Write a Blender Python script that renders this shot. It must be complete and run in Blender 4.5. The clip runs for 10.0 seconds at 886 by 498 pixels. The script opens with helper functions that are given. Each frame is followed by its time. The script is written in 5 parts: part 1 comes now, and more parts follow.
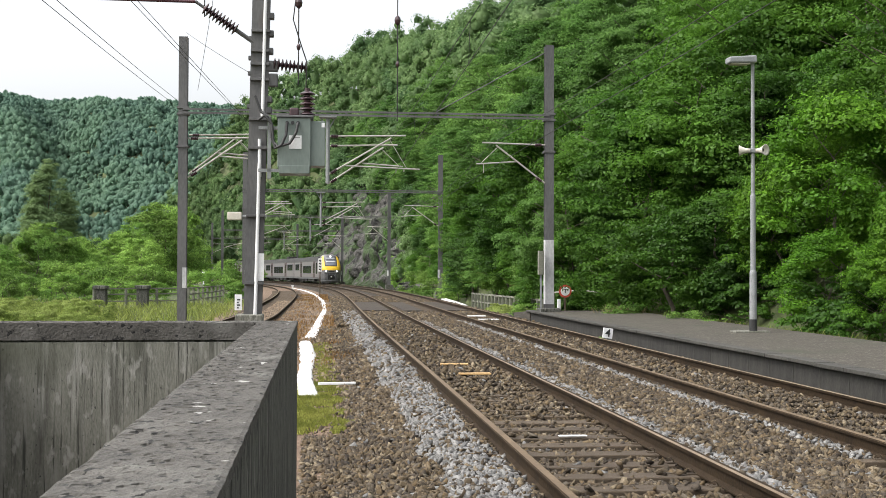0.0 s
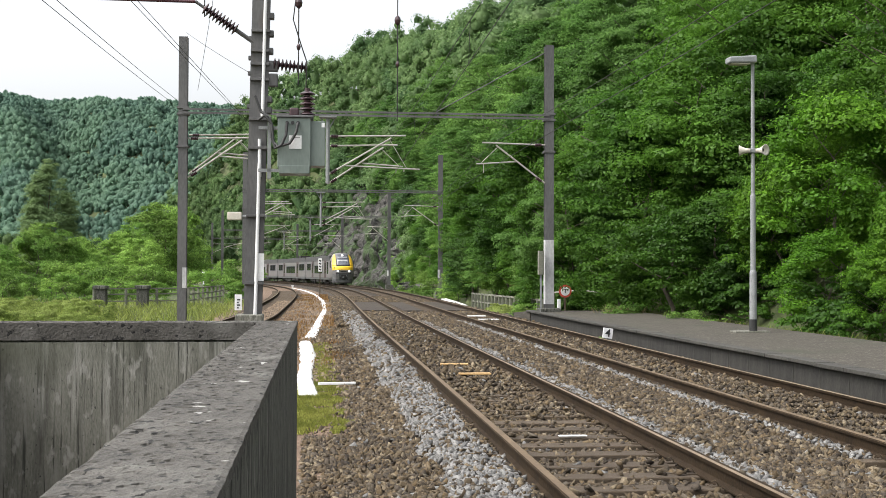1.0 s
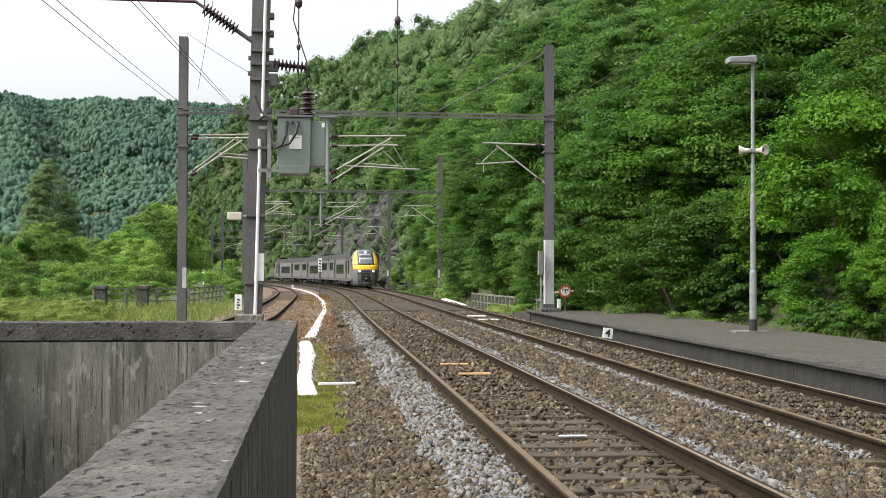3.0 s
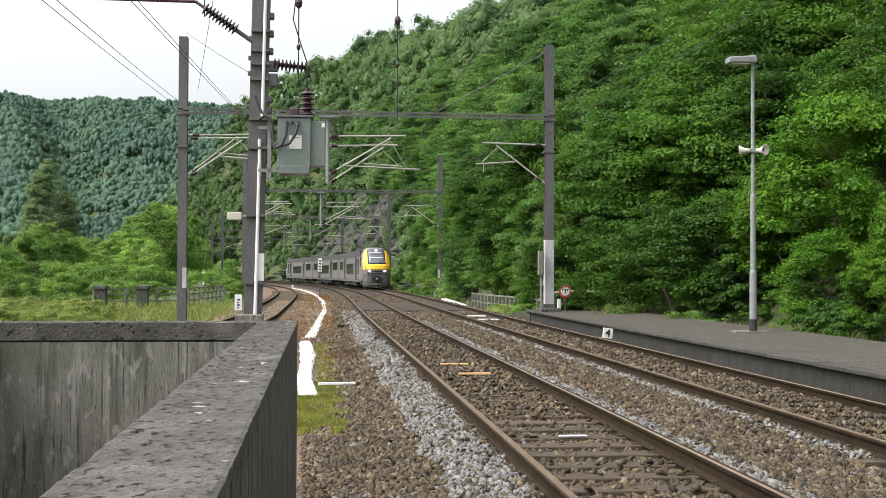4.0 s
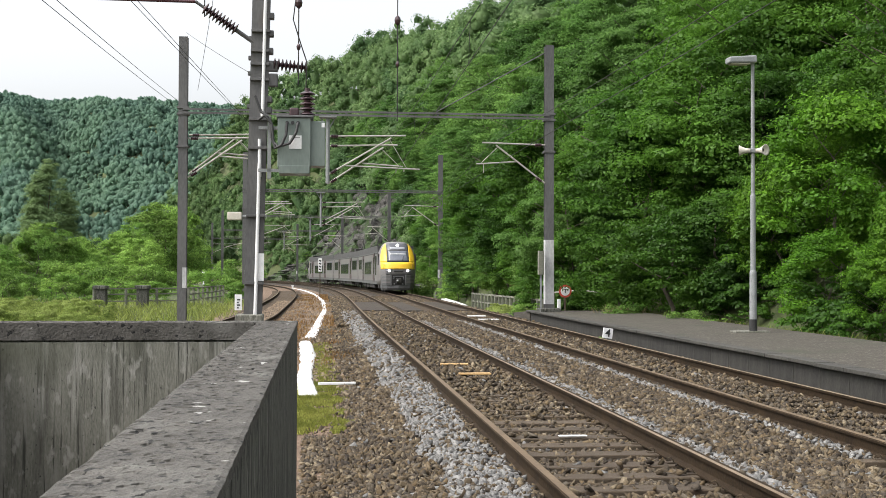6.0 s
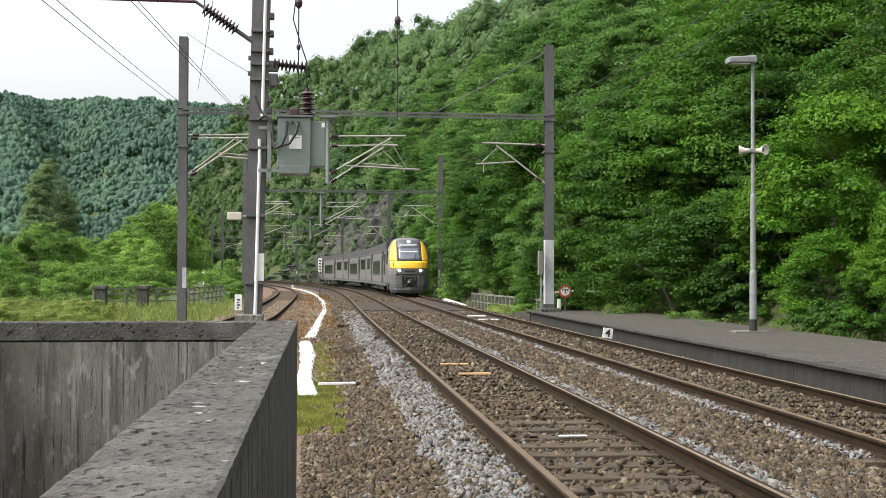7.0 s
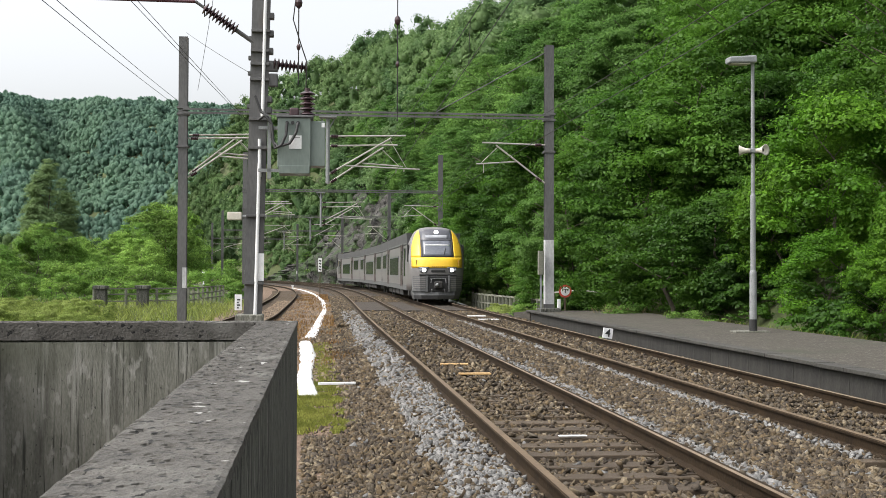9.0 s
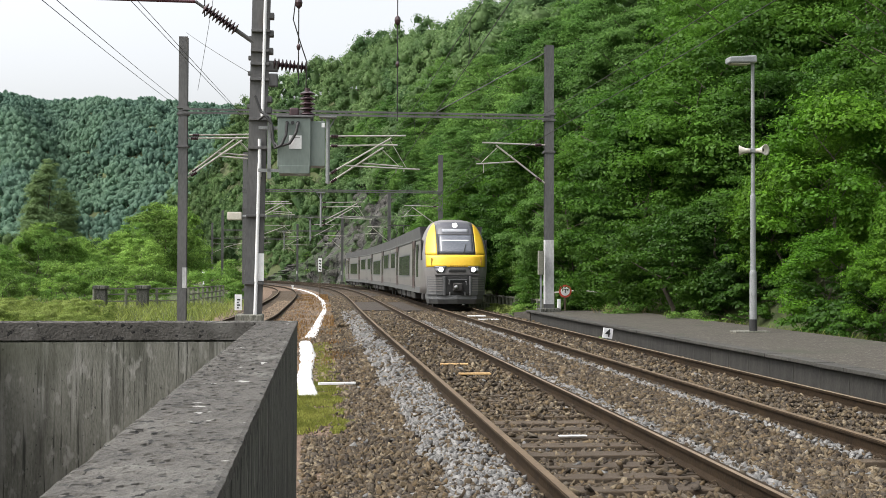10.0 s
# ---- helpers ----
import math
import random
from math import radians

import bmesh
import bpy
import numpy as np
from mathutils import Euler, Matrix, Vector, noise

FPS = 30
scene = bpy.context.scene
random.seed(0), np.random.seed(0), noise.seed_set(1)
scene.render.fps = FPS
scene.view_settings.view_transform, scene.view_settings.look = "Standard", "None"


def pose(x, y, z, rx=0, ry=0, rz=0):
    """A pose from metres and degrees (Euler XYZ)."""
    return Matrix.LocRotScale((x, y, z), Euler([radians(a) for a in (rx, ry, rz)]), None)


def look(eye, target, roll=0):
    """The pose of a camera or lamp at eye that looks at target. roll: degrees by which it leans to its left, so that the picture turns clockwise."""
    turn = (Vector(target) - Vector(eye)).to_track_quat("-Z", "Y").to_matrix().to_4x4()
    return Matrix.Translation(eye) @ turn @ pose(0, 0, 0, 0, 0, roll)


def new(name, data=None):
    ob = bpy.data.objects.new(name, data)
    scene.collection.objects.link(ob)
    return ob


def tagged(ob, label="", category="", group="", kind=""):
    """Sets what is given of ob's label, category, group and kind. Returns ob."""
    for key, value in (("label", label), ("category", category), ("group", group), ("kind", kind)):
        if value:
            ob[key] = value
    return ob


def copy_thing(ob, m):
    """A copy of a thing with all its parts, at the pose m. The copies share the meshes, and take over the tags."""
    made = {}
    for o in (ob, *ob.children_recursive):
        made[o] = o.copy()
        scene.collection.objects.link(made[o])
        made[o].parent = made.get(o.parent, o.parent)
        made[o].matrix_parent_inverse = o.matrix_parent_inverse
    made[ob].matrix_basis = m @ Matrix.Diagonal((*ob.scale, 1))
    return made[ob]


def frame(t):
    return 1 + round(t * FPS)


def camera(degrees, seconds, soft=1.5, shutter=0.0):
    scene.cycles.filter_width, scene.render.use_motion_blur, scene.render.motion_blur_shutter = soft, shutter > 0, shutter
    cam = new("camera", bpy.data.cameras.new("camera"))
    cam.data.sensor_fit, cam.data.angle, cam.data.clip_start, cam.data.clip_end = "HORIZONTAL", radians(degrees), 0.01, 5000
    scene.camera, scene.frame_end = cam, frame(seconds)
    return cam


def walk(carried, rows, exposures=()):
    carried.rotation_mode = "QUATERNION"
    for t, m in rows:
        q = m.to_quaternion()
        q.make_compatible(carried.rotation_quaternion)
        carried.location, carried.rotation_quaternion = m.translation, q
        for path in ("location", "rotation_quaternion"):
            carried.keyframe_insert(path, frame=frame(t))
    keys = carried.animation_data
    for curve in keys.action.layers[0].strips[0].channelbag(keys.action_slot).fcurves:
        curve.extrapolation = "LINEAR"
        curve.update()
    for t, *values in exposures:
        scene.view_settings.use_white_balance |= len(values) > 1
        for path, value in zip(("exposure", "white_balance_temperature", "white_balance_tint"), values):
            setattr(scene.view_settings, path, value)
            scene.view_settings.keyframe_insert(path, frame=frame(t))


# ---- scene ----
# camera: stands still beside a stairwell wall, looking along the tracks
EYE_Z = 1.551
cam = camera(41.86, 10.0, soft=0.75)
VIEW = look((0, 0, EYE_Z), (0, 100, EYE_Z + 100 * math.tan(radians(1.168))), 0.18)
walk(cam, [(0.0, VIEW), (10.0, VIEW)], [(0.0, 1.29), (2.5, 1.27), (5.0, 1.25), (7.0, 1.25), (8.5, 1.20), (10.0, 1.16)])

# light: bright overcast day, soft high sun
scene.view_settings.exposure = 1.25
world = bpy.data.worlds.new("overcast")
scene.world = world
world.use_nodes = True
wn, wl = world.node_tree.nodes, world.node_tree.links
sky = wn.new("ShaderNodeTexSky")
sky.sky_type, sky.sun_disc = "NISHITA", False
sky.sun_elevation, sky.sun_rotation = radians(55), radians(-110)
sky.air_density, sky.dust_density, sky.ozone_density = 1.0, 6.0, 0.6
grey = wn.new("ShaderNodeHueSaturation")
grey.inputs["Saturation"].default_value = 0.22
wl.new(sky.outputs[0], grey.inputs["Color"])
wl.new(grey.outputs[0], wn["Background"].inputs[0])
wn["Background"].inputs[1].default_value = 0.15
sun = new("sun", bpy.data.lights.new("sun", "SUN"))
sun.data.energy, sun.data.angle, sun.data.color = 0.5, radians(25), (1, 0.96, 0.9)
sun.matrix_world = look((-81, -30, 123), (0, 0, 0))


# ---- materials ----
def mat(name, a, b, scale=6.0, rough=0.8, bump=0.3, metal=0.0, island=0.0, obj=0.0, fine=8.0, stretch=(1, 1, 1), stain=None, dist=0.01):
    """Two colours mixed by coarse and fine noise, with relief; island and obj vary the brightness piece by piece."""
    m = bpy.data.materials.new(name)
    m.use_nodes = True
    n, l = m.node_tree.nodes, m.node_tree.links
    bsdf = n["Principled BSDF"]
    tc, mp = n.new("ShaderNodeTexCoord"), n.new("ShaderNodeMapping")
    mp.inputs["Scale"].default_value = stretch
    l.new(tc.outputs["Object"], mp.inputs[0])
    big, small = n.new("ShaderNodeTexNoise"), n.new("ShaderNodeTexNoise")
    big.inputs["Scale"].default_value, small.inputs["Scale"].default_value = scale, scale * fine
    big.inputs["Detail"].default_value = small.inputs["Detail"].default_value = 4
    for t in (big, small):
        l.new(mp.outputs[0], t.inputs["Vector"])
    add = n.new("ShaderNodeMath")
    add.operation = "ADD"
    l.new(big.outputs[0], add.inputs[0])
    l.new(small.outputs[0], add.inputs[1])
    ramp = n.new("ShaderNodeValToRGB")
    ramp.color_ramp.elements[0].position, ramp.color_ramp.elements[1].position = 0.36, 0.64
    ramp.color_ramp.elements[0].color, ramp.color_ramp.elements[1].color = (*a, 1), (*b, 1)
    half = n.new("ShaderNodeMath")
    half.operation = "MULTIPLY"
    half.inputs[1].default_value = 0.5
    l.new(add.outputs[0], half.inputs[0])
    l.new(half.outputs[0], ramp.inputs[0])
    out = ramp.outputs[0]
    for stain in (stain if isinstance(stain, list) else [stain] if stain else []):
        sn, sr, sm = n.new("ShaderNodeTexNoise"), n.new("ShaderNodeValToRGB"), n.new("ShaderNodeMix")
        sm.data_type = "RGBA"
        smp = n.new("ShaderNodeMapping")
        smp.inputs["Scale"].default_value = stain[2]
        l.new(tc.outputs["Object"], smp.inputs[0])
        l.new(smp.outputs[0], sn.inputs["Vector"])
        sn.inputs["Scale"].default_value, sn.inputs["Detail"].default_value = stain[1], 5
        sr.color_ramp.elements[0].position, sr.color_ramp.elements[1].position = stain[3], stain[3] + (stain[4] if len(stain) > 4 else 0.14)
        l.new(sn.outputs[0], sr.inputs[0])
        l.new(sr.outputs[0], sm.inputs["Factor"])
        l.new(out, sm.inputs["A"])
        sm.inputs["B"].default_value = (*stain[0], 1)
        out = sm.outputs["Result"]
    for amount, node, sock in ((island, "ShaderNodeNewGeometry", "Random Per Island"), (obj, "ShaderNodeObjectInfo", "Random")):
        if amount:
            g, mr, hs = n.new(node), n.new("ShaderNodeMapRange"), n.new("ShaderNodeHueSaturation")
            mr.inputs["To Min"].default_value, mr.inputs["To Max"].default_value = 1 - amount, 1 + amount
            l.new(g.outputs[sock], mr.inputs[0])
            l.new(mr.outputs[0], hs.inputs["Value"])
            l.new(out, hs.inputs["Color"])
            out = hs.outputs[0]
    l.new(out, bsdf.inputs["Base Color"])
    bsdf.inputs["Roughness"].default_value, bsdf.inputs["Metallic"].default_value = rough, metal
    if bump:
        bp = n.new("ShaderNodeBump")
        bp.inputs["Strength"].default_value, bp.inputs["Distance"].default_value = bump, dist
        l.new(add.outputs[0], bp.inputs["Height"])
        l.new(bp.outputs[0], bsdf.inputs["Normal"])
    return m


def stone_tints(m, tints):
    """Give each loose stone one of the tints, by chance."""
    n, l = m.node_tree.nodes, m.node_tree.links
    bsdf = n["Principled BSDF"]
    old = bsdf.inputs["Base Color"].links[0].from_socket
    g, ramp, mx = n.new("ShaderNodeNewGeometry"), n.new("ShaderNodeValToRGB"), n.new("ShaderNodeMix")
    ramp.color_ramp.interpolation = "CONSTANT"
    while len(ramp.color_ramp.elements) < len(tints):
        ramp.color_ramp.elements.new(0.5)
    for k, c in enumerate(tints):
        ramp.color_ramp.elements[k].position = k / len(tints)
        ramp.color_ramp.elements[k].color = (*c, 1)
    mx.data_type, mx.blend_type = "RGBA", "MULTIPLY"
    mx.inputs["Factor"].default_value = 1.0
    l.new(g.outputs["Random Per Island"], ramp.inputs[0])
    l.new(old, mx.inputs["A"])
    l.new(ramp.outputs[0], mx.inputs["B"])
    l.new(mx.outputs["Result"], bsdf.inputs["Base Color"])


def leaf_mat(name, a, b, scale=0.12, vary=0.45, relief=0.0):
    """Leaves: diffuse with light coming through, varied leaf by leaf and patch by patch."""
    m = bpy.data.materials.new(name)
    m.use_nodes = True
    n, l = m.node_tree.nodes, m.node_tree.links
    n.remove(n["Principled BSDF"])
    tc, nz, ramp = n.new("ShaderNodeNewGeometry"), n.new("ShaderNodeTexNoise"), n.new("ShaderNodeValToRGB")
    nz.inputs["Scale"].default_value, nz.inputs["Detail"].default_value = scale, 3
    l.new(tc.outputs["Position"], nz.inputs["Vector"])
    ramp.color_ramp.elements[0].position, ramp.color_ramp.elements[1].position = 0.38, 0.62
    ramp.color_ramp.elements[0].color, ramp.color_ramp.elements[1].color = (*a, 1), (*b, 1)
    l.new(nz.outputs[0], ramp.inputs[0])
    mr, hs = n.new("ShaderNodeMapRange"), n.new("ShaderNodeHueSaturation")
    mr.inputs["To Min"].default_value, mr.inputs["To Max"].default_value = 1 - vary, 1 + vary
    l.new(tc.outputs["Random Per Island"], mr.inputs[0])
    l.new(mr.outputs[0], hs.inputs["Value"])
    l.new(ramp.outputs[0], hs.inputs["Color"])
    oi, mo, h2 = n.new("ShaderNodeObjectInfo"), n.new("ShaderNodeMapRange"), n.new("ShaderNodeHueSaturation")
    mo.inputs["To Min"].default_value, mo.inputs["To Max"].default_value = 0.8, 1.2
    l.new(oi.outputs["Random"], mo.inputs[0])
    l.new(mo.outputs[0], h2.inputs["Value"])
    l.new(hs.outputs[0], h2.inputs["Color"])
    d, t, g, mx, m2 = (n.new("ShaderNode" + k) for k in ("BsdfDiffuse", "BsdfTranslucent", "BsdfGlossy", "MixShader", "MixShader"))
    g.inputs["Roughness"].default_value = 0.5
    for s in (d, t):
        l.new(h2.outputs[0], s.inputs["Color"])
    if relief:
        rn, bp = n.new("ShaderNodeTexNoise"), n.new("ShaderNodeBump")
        rn.inputs["Scale"].default_value, rn.inputs["Detail"].default_value = relief, 6
        bp.inputs["Strength"].default_value, bp.inputs["Distance"].default_value = 1.0, 0.45 / relief
        l.new(tc.outputs["Position"], rn.inputs["Vector"])
        l.new(rn.outputs[0], bp.inputs["Height"])
        l.new(bp.outputs[0], d.inputs["Normal"])
    mx.inputs[0].default_value, m2.inputs[0].default_value = 0.45, 0.012
    l.new(d.outputs[0], mx.inputs[1])
    l.new(t.outputs[0], mx.inputs[2])
    l.new(mx.outputs[0], m2.inputs[1])
    l.new(g.outputs[0], m2.inputs[2])
    l.new(m2.outputs[0], n["Material Output"].inputs[0])
    return m


def glow_mat(name, colour, strength):
    m = mat(name, colour, colour, bump=0)
    b = m.node_tree.nodes["Principled BSDF"]
    b.inputs["Emission Color"].default_value, b.inputs["Emission Strength"].default_value = (*colour, 1), strength
    return m


M_EARTH = mat("earth_and_weeds", (0.03, 0.045, 0.013), (0.075, 0.09, 0.028), 0.35, 0.95, 0.4, fine=14)
M_BALLAST = mat("ballast_bed", (0.010, 0.008, 0.0055), (0.055, 0.041, 0.027), 9, 0.92, 1.0, fine=3.5, dist=0.05)
M_RUSTBED = mat("rusty_weedy_gravel", (0.085, 0.052, 0.033), (0.20, 0.14, 0.095), 5, 0.95, 0.9, fine=5, dist=0.05)
M_STONE = mat("ballast_stone", (0.068, 0.057, 0.040), (0.120, 0.101, 0.073), 6, 0.95, 0.5, fine=9)
M_PATHSTONE = mat("path_stone", (0.13, 0.095, 0.065), (0.22, 0.165, 0.115), 6, 0.95, 0.5, island=0.45, fine=9)
stone_tints(M_STONE, [(0.45, 0.40, 0.35), (1.0, 0.88, 0.70), (0.62, 0.54, 0.45), (1.75, 1.66, 1.5), (0.8, 0.66, 0.48), (0.55, 0.5, 0.48), (0.95, 0.92, 0.92), (0.7, 0.6, 0.5), (1.12, 0.94, 0.68), (0.25, 0.21, 0.18), (0.85, 0.75, 0.6)])
M_PALE = mat("pale_limestone", (0.118, 0.116, 0.112), (0.21, 0.206, 0.198), 4, 0.85, 0.5, island=0.35, fine=14)
M_RUST = mat("rusty_rail_side", (0.014, 0.009, 0.005), (0.036, 0.023, 0.012), 5, 0.8, 0.4, fine=10)
M_RUST.node_tree.nodes["Principled BSDF"].inputs["Specular IOR Level"].default_value = 0.15
M_HEAD = mat("worn_rail_head", (0.075, 0.050, 0.027), (0.14, 0.097, 0.055), 4, 0.75, 0.15, metal=0.0, stretch=(1, 1, 1))
M_SHINE = mat("polished_rail_head", (0.12, 0.088, 0.056), (0.20, 0.152, 0.10), 4, 0.7, 0.1, metal=0.0)
M_SLEEPER = mat("weathered_sleeper_wood", (0.045, 0.032, 0.020), (0.092, 0.067, 0.042), 6, 0.9, 0.6, obj=0.2, stretch=(1, 9, 9))
M_CONC = mat("stained_concrete", (0.112, 0.112, 0.090), (0.215, 0.212, 0.18), 2.6, 0.9, 0.6, fine=9, stretch=(4, 4, 1.0), stain=[((0.05, 0.05, 0.04), 1.3, (6, 6, 0.5), 0.54, 0.2), ((0.27, 0.267, 0.235), 1.7, (8, 8, 0.6), 0.54, 0.16), ((0.05, 0.05, 0.041), 2.4, (20, 20, 0.7), 0.58, 0.1), ((0.27, 0.265, 0.235), 11, (1.6, 1.6, 0.7), 0.58, 0.1), ((0.04, 0.04, 0.034), 26, (1.8, 1.8, 0.9), 0.66, 0.08), ((0.055, 0.06, 0.036), 0.9, (1, 1, 1), 0.50, 0.2)])
M_COPING = mat("weathered_concrete_coping", (0.044, 0.041, 0.036), (0.092, 0.086, 0.076), 7, 0.92, 0.8, fine=9, dist=0.015, stain=[((0.17, 0.165, 0.15), 2.6, (1, 0.8, 1), 0.58, 0.2), ((0.010, 0.010, 0.009), 30, (1, 0.6, 1), 0.60, 0.03), ((0.36, 0.355, 0.34), 13, (1, 1.2, 1), 0.695, 0.03)])
M_DECK = mat("dark_deck_timber", (0.022, 0.017, 0.012), (0.05, 0.038, 0.027), 4, 0.9, 0.5, obj=0.2, stretch=(1, 5, 5))
M_PLAT = mat("platform_asphalt", (0.028, 0.0235, 0.0165), (0.060, 0.051, 0.037), 2.2, 0.9, 0.5, fine=18, stain=[((0.12, 0.11, 0.09), 16, (1, 1, 1), 0.58, 0.05), ((0.02, 0.018, 0.014), 30, (1, 1, 1), 0.58, 0.05), ((0.03, 0.034, 0.018), 0.9, (1, 1, 1), 0.57, 0.12)])
M_PLATEDGE = mat("platform_edge_stone", (0.026, 0.025, 0.021), (0.062, 0.058, 0.050), 3, 0.9, 0.6, fine=10, obj=0.2, stain=[((0.02, 0.022, 0.014), 6, (1, 1, 1), 0.56, 0.08)])
# Face slabs: shade beneath the edge overhang is put into this colour.
M_FACE = mat("shade_dark_face_slab", (0.012, 0.0115, 0.0098), (0.036, 0.034, 0.029), 2.5, 0.9, 0.5, fine=10, obj=0.15, stretch=(2, 2, 0.5))
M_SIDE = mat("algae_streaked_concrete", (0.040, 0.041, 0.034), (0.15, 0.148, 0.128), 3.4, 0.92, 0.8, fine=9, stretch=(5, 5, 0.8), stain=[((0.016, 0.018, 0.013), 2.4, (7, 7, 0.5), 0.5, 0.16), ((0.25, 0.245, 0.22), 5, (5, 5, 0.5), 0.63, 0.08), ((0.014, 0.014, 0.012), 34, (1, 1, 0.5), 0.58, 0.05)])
M_MAST = mat("painted_mast_steel", (0.068, 0.067, 0.068), (0.118, 0.116, 0.115), 1.6, 0.6, 0.15, fine=12, stretch=(1, 1, 0.3), stain=((0.085, 0.072, 0.062), 2, (2, 2, 0.4), 0.62))
M_GALV = mat("galvanised_steel", (0.18, 0.19, 0.19), (0.27, 0.28, 0.28), 5, 0.55, 0.1, metal=0.1)
M_ARM = mat("pale_tube_steel", (0.33, 0.31, 0.27), (0.48, 0.46, 0.42), 5, 0.55, 0.1, metal=0.2)
M_WIRE = mat("dark_wire", (0.02, 0.02, 0.02), (0.035, 0.033, 0.03), 3, 0.8, 0)
M_WHITE = mat("white_paint", (0.70, 0.70, 0.70), (0.84, 0.84, 0.84), 3, 0.6, 0.1)
M_BAND = mat("dulled_white_paint", (0.34, 0.34, 0.345), (0.50, 0.50, 0.50), 3, 0.7, 0.15, stretch=(1, 1, 0.4))
M_SHEET = mat("white_geotextile", (0.66, 0.66, 0.66), (0.82, 0.82, 0.82), 5, 0.85, 0.6, fine=5, dist=0.03)
M_BOX = mat("grey_green_enamel", (0.13, 0.165, 0.148), (0.18, 0.215, 0.195), 2.5, 0.45, 0.08, stretch=(1, 1, 0.3))
M_INSUL = mat("brown_porcelain", (0.035, 0.018, 0.022), (0.06, 0.032, 0.036), 4, 0.25, 0)
M_BLACK = mat("black_rubber", (0.012, 0.012, 0.012), (0.03, 0.03, 0.03), 4, 0.6, 0.1)
M_REDBAR = mat("dull_red_bar", (0.07, 0.025, 0.035), (0.10, 0.04, 0.05), 4, 0.6, 0)
M_RED = mat("sign_red", (0.45, 0.05, 0.03), (0.55, 0.07, 0.04), 3, 0.5, 0)
M_YPLANK = mat("yellow_plank", (0.36, 0.22, 0.09), (0.50, 0.33, 0.15), 6, 0.8, 0.3)
M_ROCK = mat("quarried_rock", (0.022, 0.021, 0.019), (0.098, 0.094, 0.086), 0.5, 0.95, 1.0, fine=6, dist=0.5, stretch=(1, 1, 0.6), stain=[((0.032, 0.058, 0.016), 0.32, (1, 1, 1), 0.46, 0.1), ((0.012, 0.012, 0.011), 0.9, (1.6, 1.6, 0.5), 0.57, 0.06)])
M_BARK = mat("bark", (0.05, 0.042, 0.03), (0.11, 0.095, 0.07), 4, 0.95, 0.6, stretch=(3, 3, 0.5))
M_FENCE = mat("old_concrete_fence", (0.12, 0.125, 0.095), (0.20, 0.20, 0.16), 3, 0.9, 0.4)
M_CREAM = mat("cream_plastic", (0.48, 0.45, 0.38), (0.58, 0.55, 0.47), 3, 0.55, 0)
# train
M_BODY = mat("train_light_grey", (0.158, 0.150, 0.148), (0.195, 0.186, 0.182), 0.8, 0.38, 0.02, fine=20)
M_ROOF = mat("train_roof_grey", (0.06, 0.06, 0.062), (0.10, 0.10, 0.104), 1.2, 0.6, 0.1, fine=14)
M_YEL = mat("train_yellow", (0.76, 0.47, 0.025), (0.82, 0.53, 0.04), 1, 0.4, 0)
M_GLASS = mat("train_dark_glass", (0.018, 0.018, 0.02), (0.032, 0.032, 0.035), 1, 0.15, 0)
M_GLASS.node_tree.nodes["Principled BSDF"].inputs["Specular IOR Level"].default_value = 0.25
M_BLIND = mat("windscreen_blind", (0.27, 0.28, 0.31), (0.33, 0.34, 0.37), 2, 0.35, 0)
# Windscreen: the grey-blue sky reflection is put into the glass colour.
M_SCREEN = mat("windscreen_sky_tint", (0.10, 0.11, 0.13), (0.16, 0.17, 0.20), 1.6, 0.12, 0, stretch=(0.6, 1, 2))
M_RAILING = mat("faded_red_brown", (0.38, 0.20, 0.03), (0.45, 0.25, 0.05), 2, 0.6, 0)
M_FIELD = mat("train_front_grey", (0.065, 0.066, 0.078), (0.095, 0.097, 0.112), 1.5, 0.3, 0)
M_SKIRT = mat("train_skirt_grey", (0.085, 0.087, 0.088), (0.13, 0.132, 0.134), 1.5, 0.5, 0.05)
M_UNDER = mat("train_underframe", (0.018, 0.017, 0.016), (0.045, 0.042, 0.04), 3, 0.8, 0.2)
M_SEAM = mat("train_door_red", (0.050, 0.030, 0.028), (0.075, 0.043, 0.040), 2, 0.5, 0)
M_LIGHT = glow_mat("headlight_glow", (1.0, 0.98, 0.92), 2.0)
# foliage
L_WOOD = leaf_mat("leaves_hillside", (0.054, 0.126, 0.024), (0.118, 0.226, 0.046), 0.06, 0.24)
# Far hill: distance haze is put into this pale blue-green leaf colour.
L_FAR = leaf_mat("leaves_far_hill_hazed", (0.114, 0.203, 0.150), (0.165, 0.275, 0.182), 0.016, 0.06, 0.9)
# Mid hill: leaf colour paled against L_WOOD to stand for haze.
L_MID = leaf_mat("leaves_mid_hill", (0.070, 0.132, 0.050), (0.150, 0.232, 0.088), 0.09, 0.16, 1.5)
L_TALL = leaf_mat("leaves_tall_tree", (0.125, 0.195, 0.080), (0.185, 0.265, 0.105), 0.1, 0.15)
L_WEED = leaf_mat("leaves_tall_weeds", (0.15, 0.21, 0.045), (0.25, 0.31, 0.085), 0.15, 0.3)
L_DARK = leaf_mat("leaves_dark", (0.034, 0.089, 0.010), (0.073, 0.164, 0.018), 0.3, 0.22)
L_LIGHT = leaf_mat("leaves_light", (0.058, 0.148, 0.010), (0.105, 0.222, 0.018), 0.35, 0.3)
L_BUSH = leaf_mat("leaves_bush", (0.112, 0.218, 0.040), (0.205, 0.335, 0.068), 0.2)
L_GRASS = leaf_mat("grass_blades", (0.14, 0.185, 0.04), (0.25, 0.285, 0.08), 0.4)
L_MOSS = leaf_mat("moss_and_grass", (0.14, 0.155, 0.03), (0.235, 0.245, 0.06), 2.5)
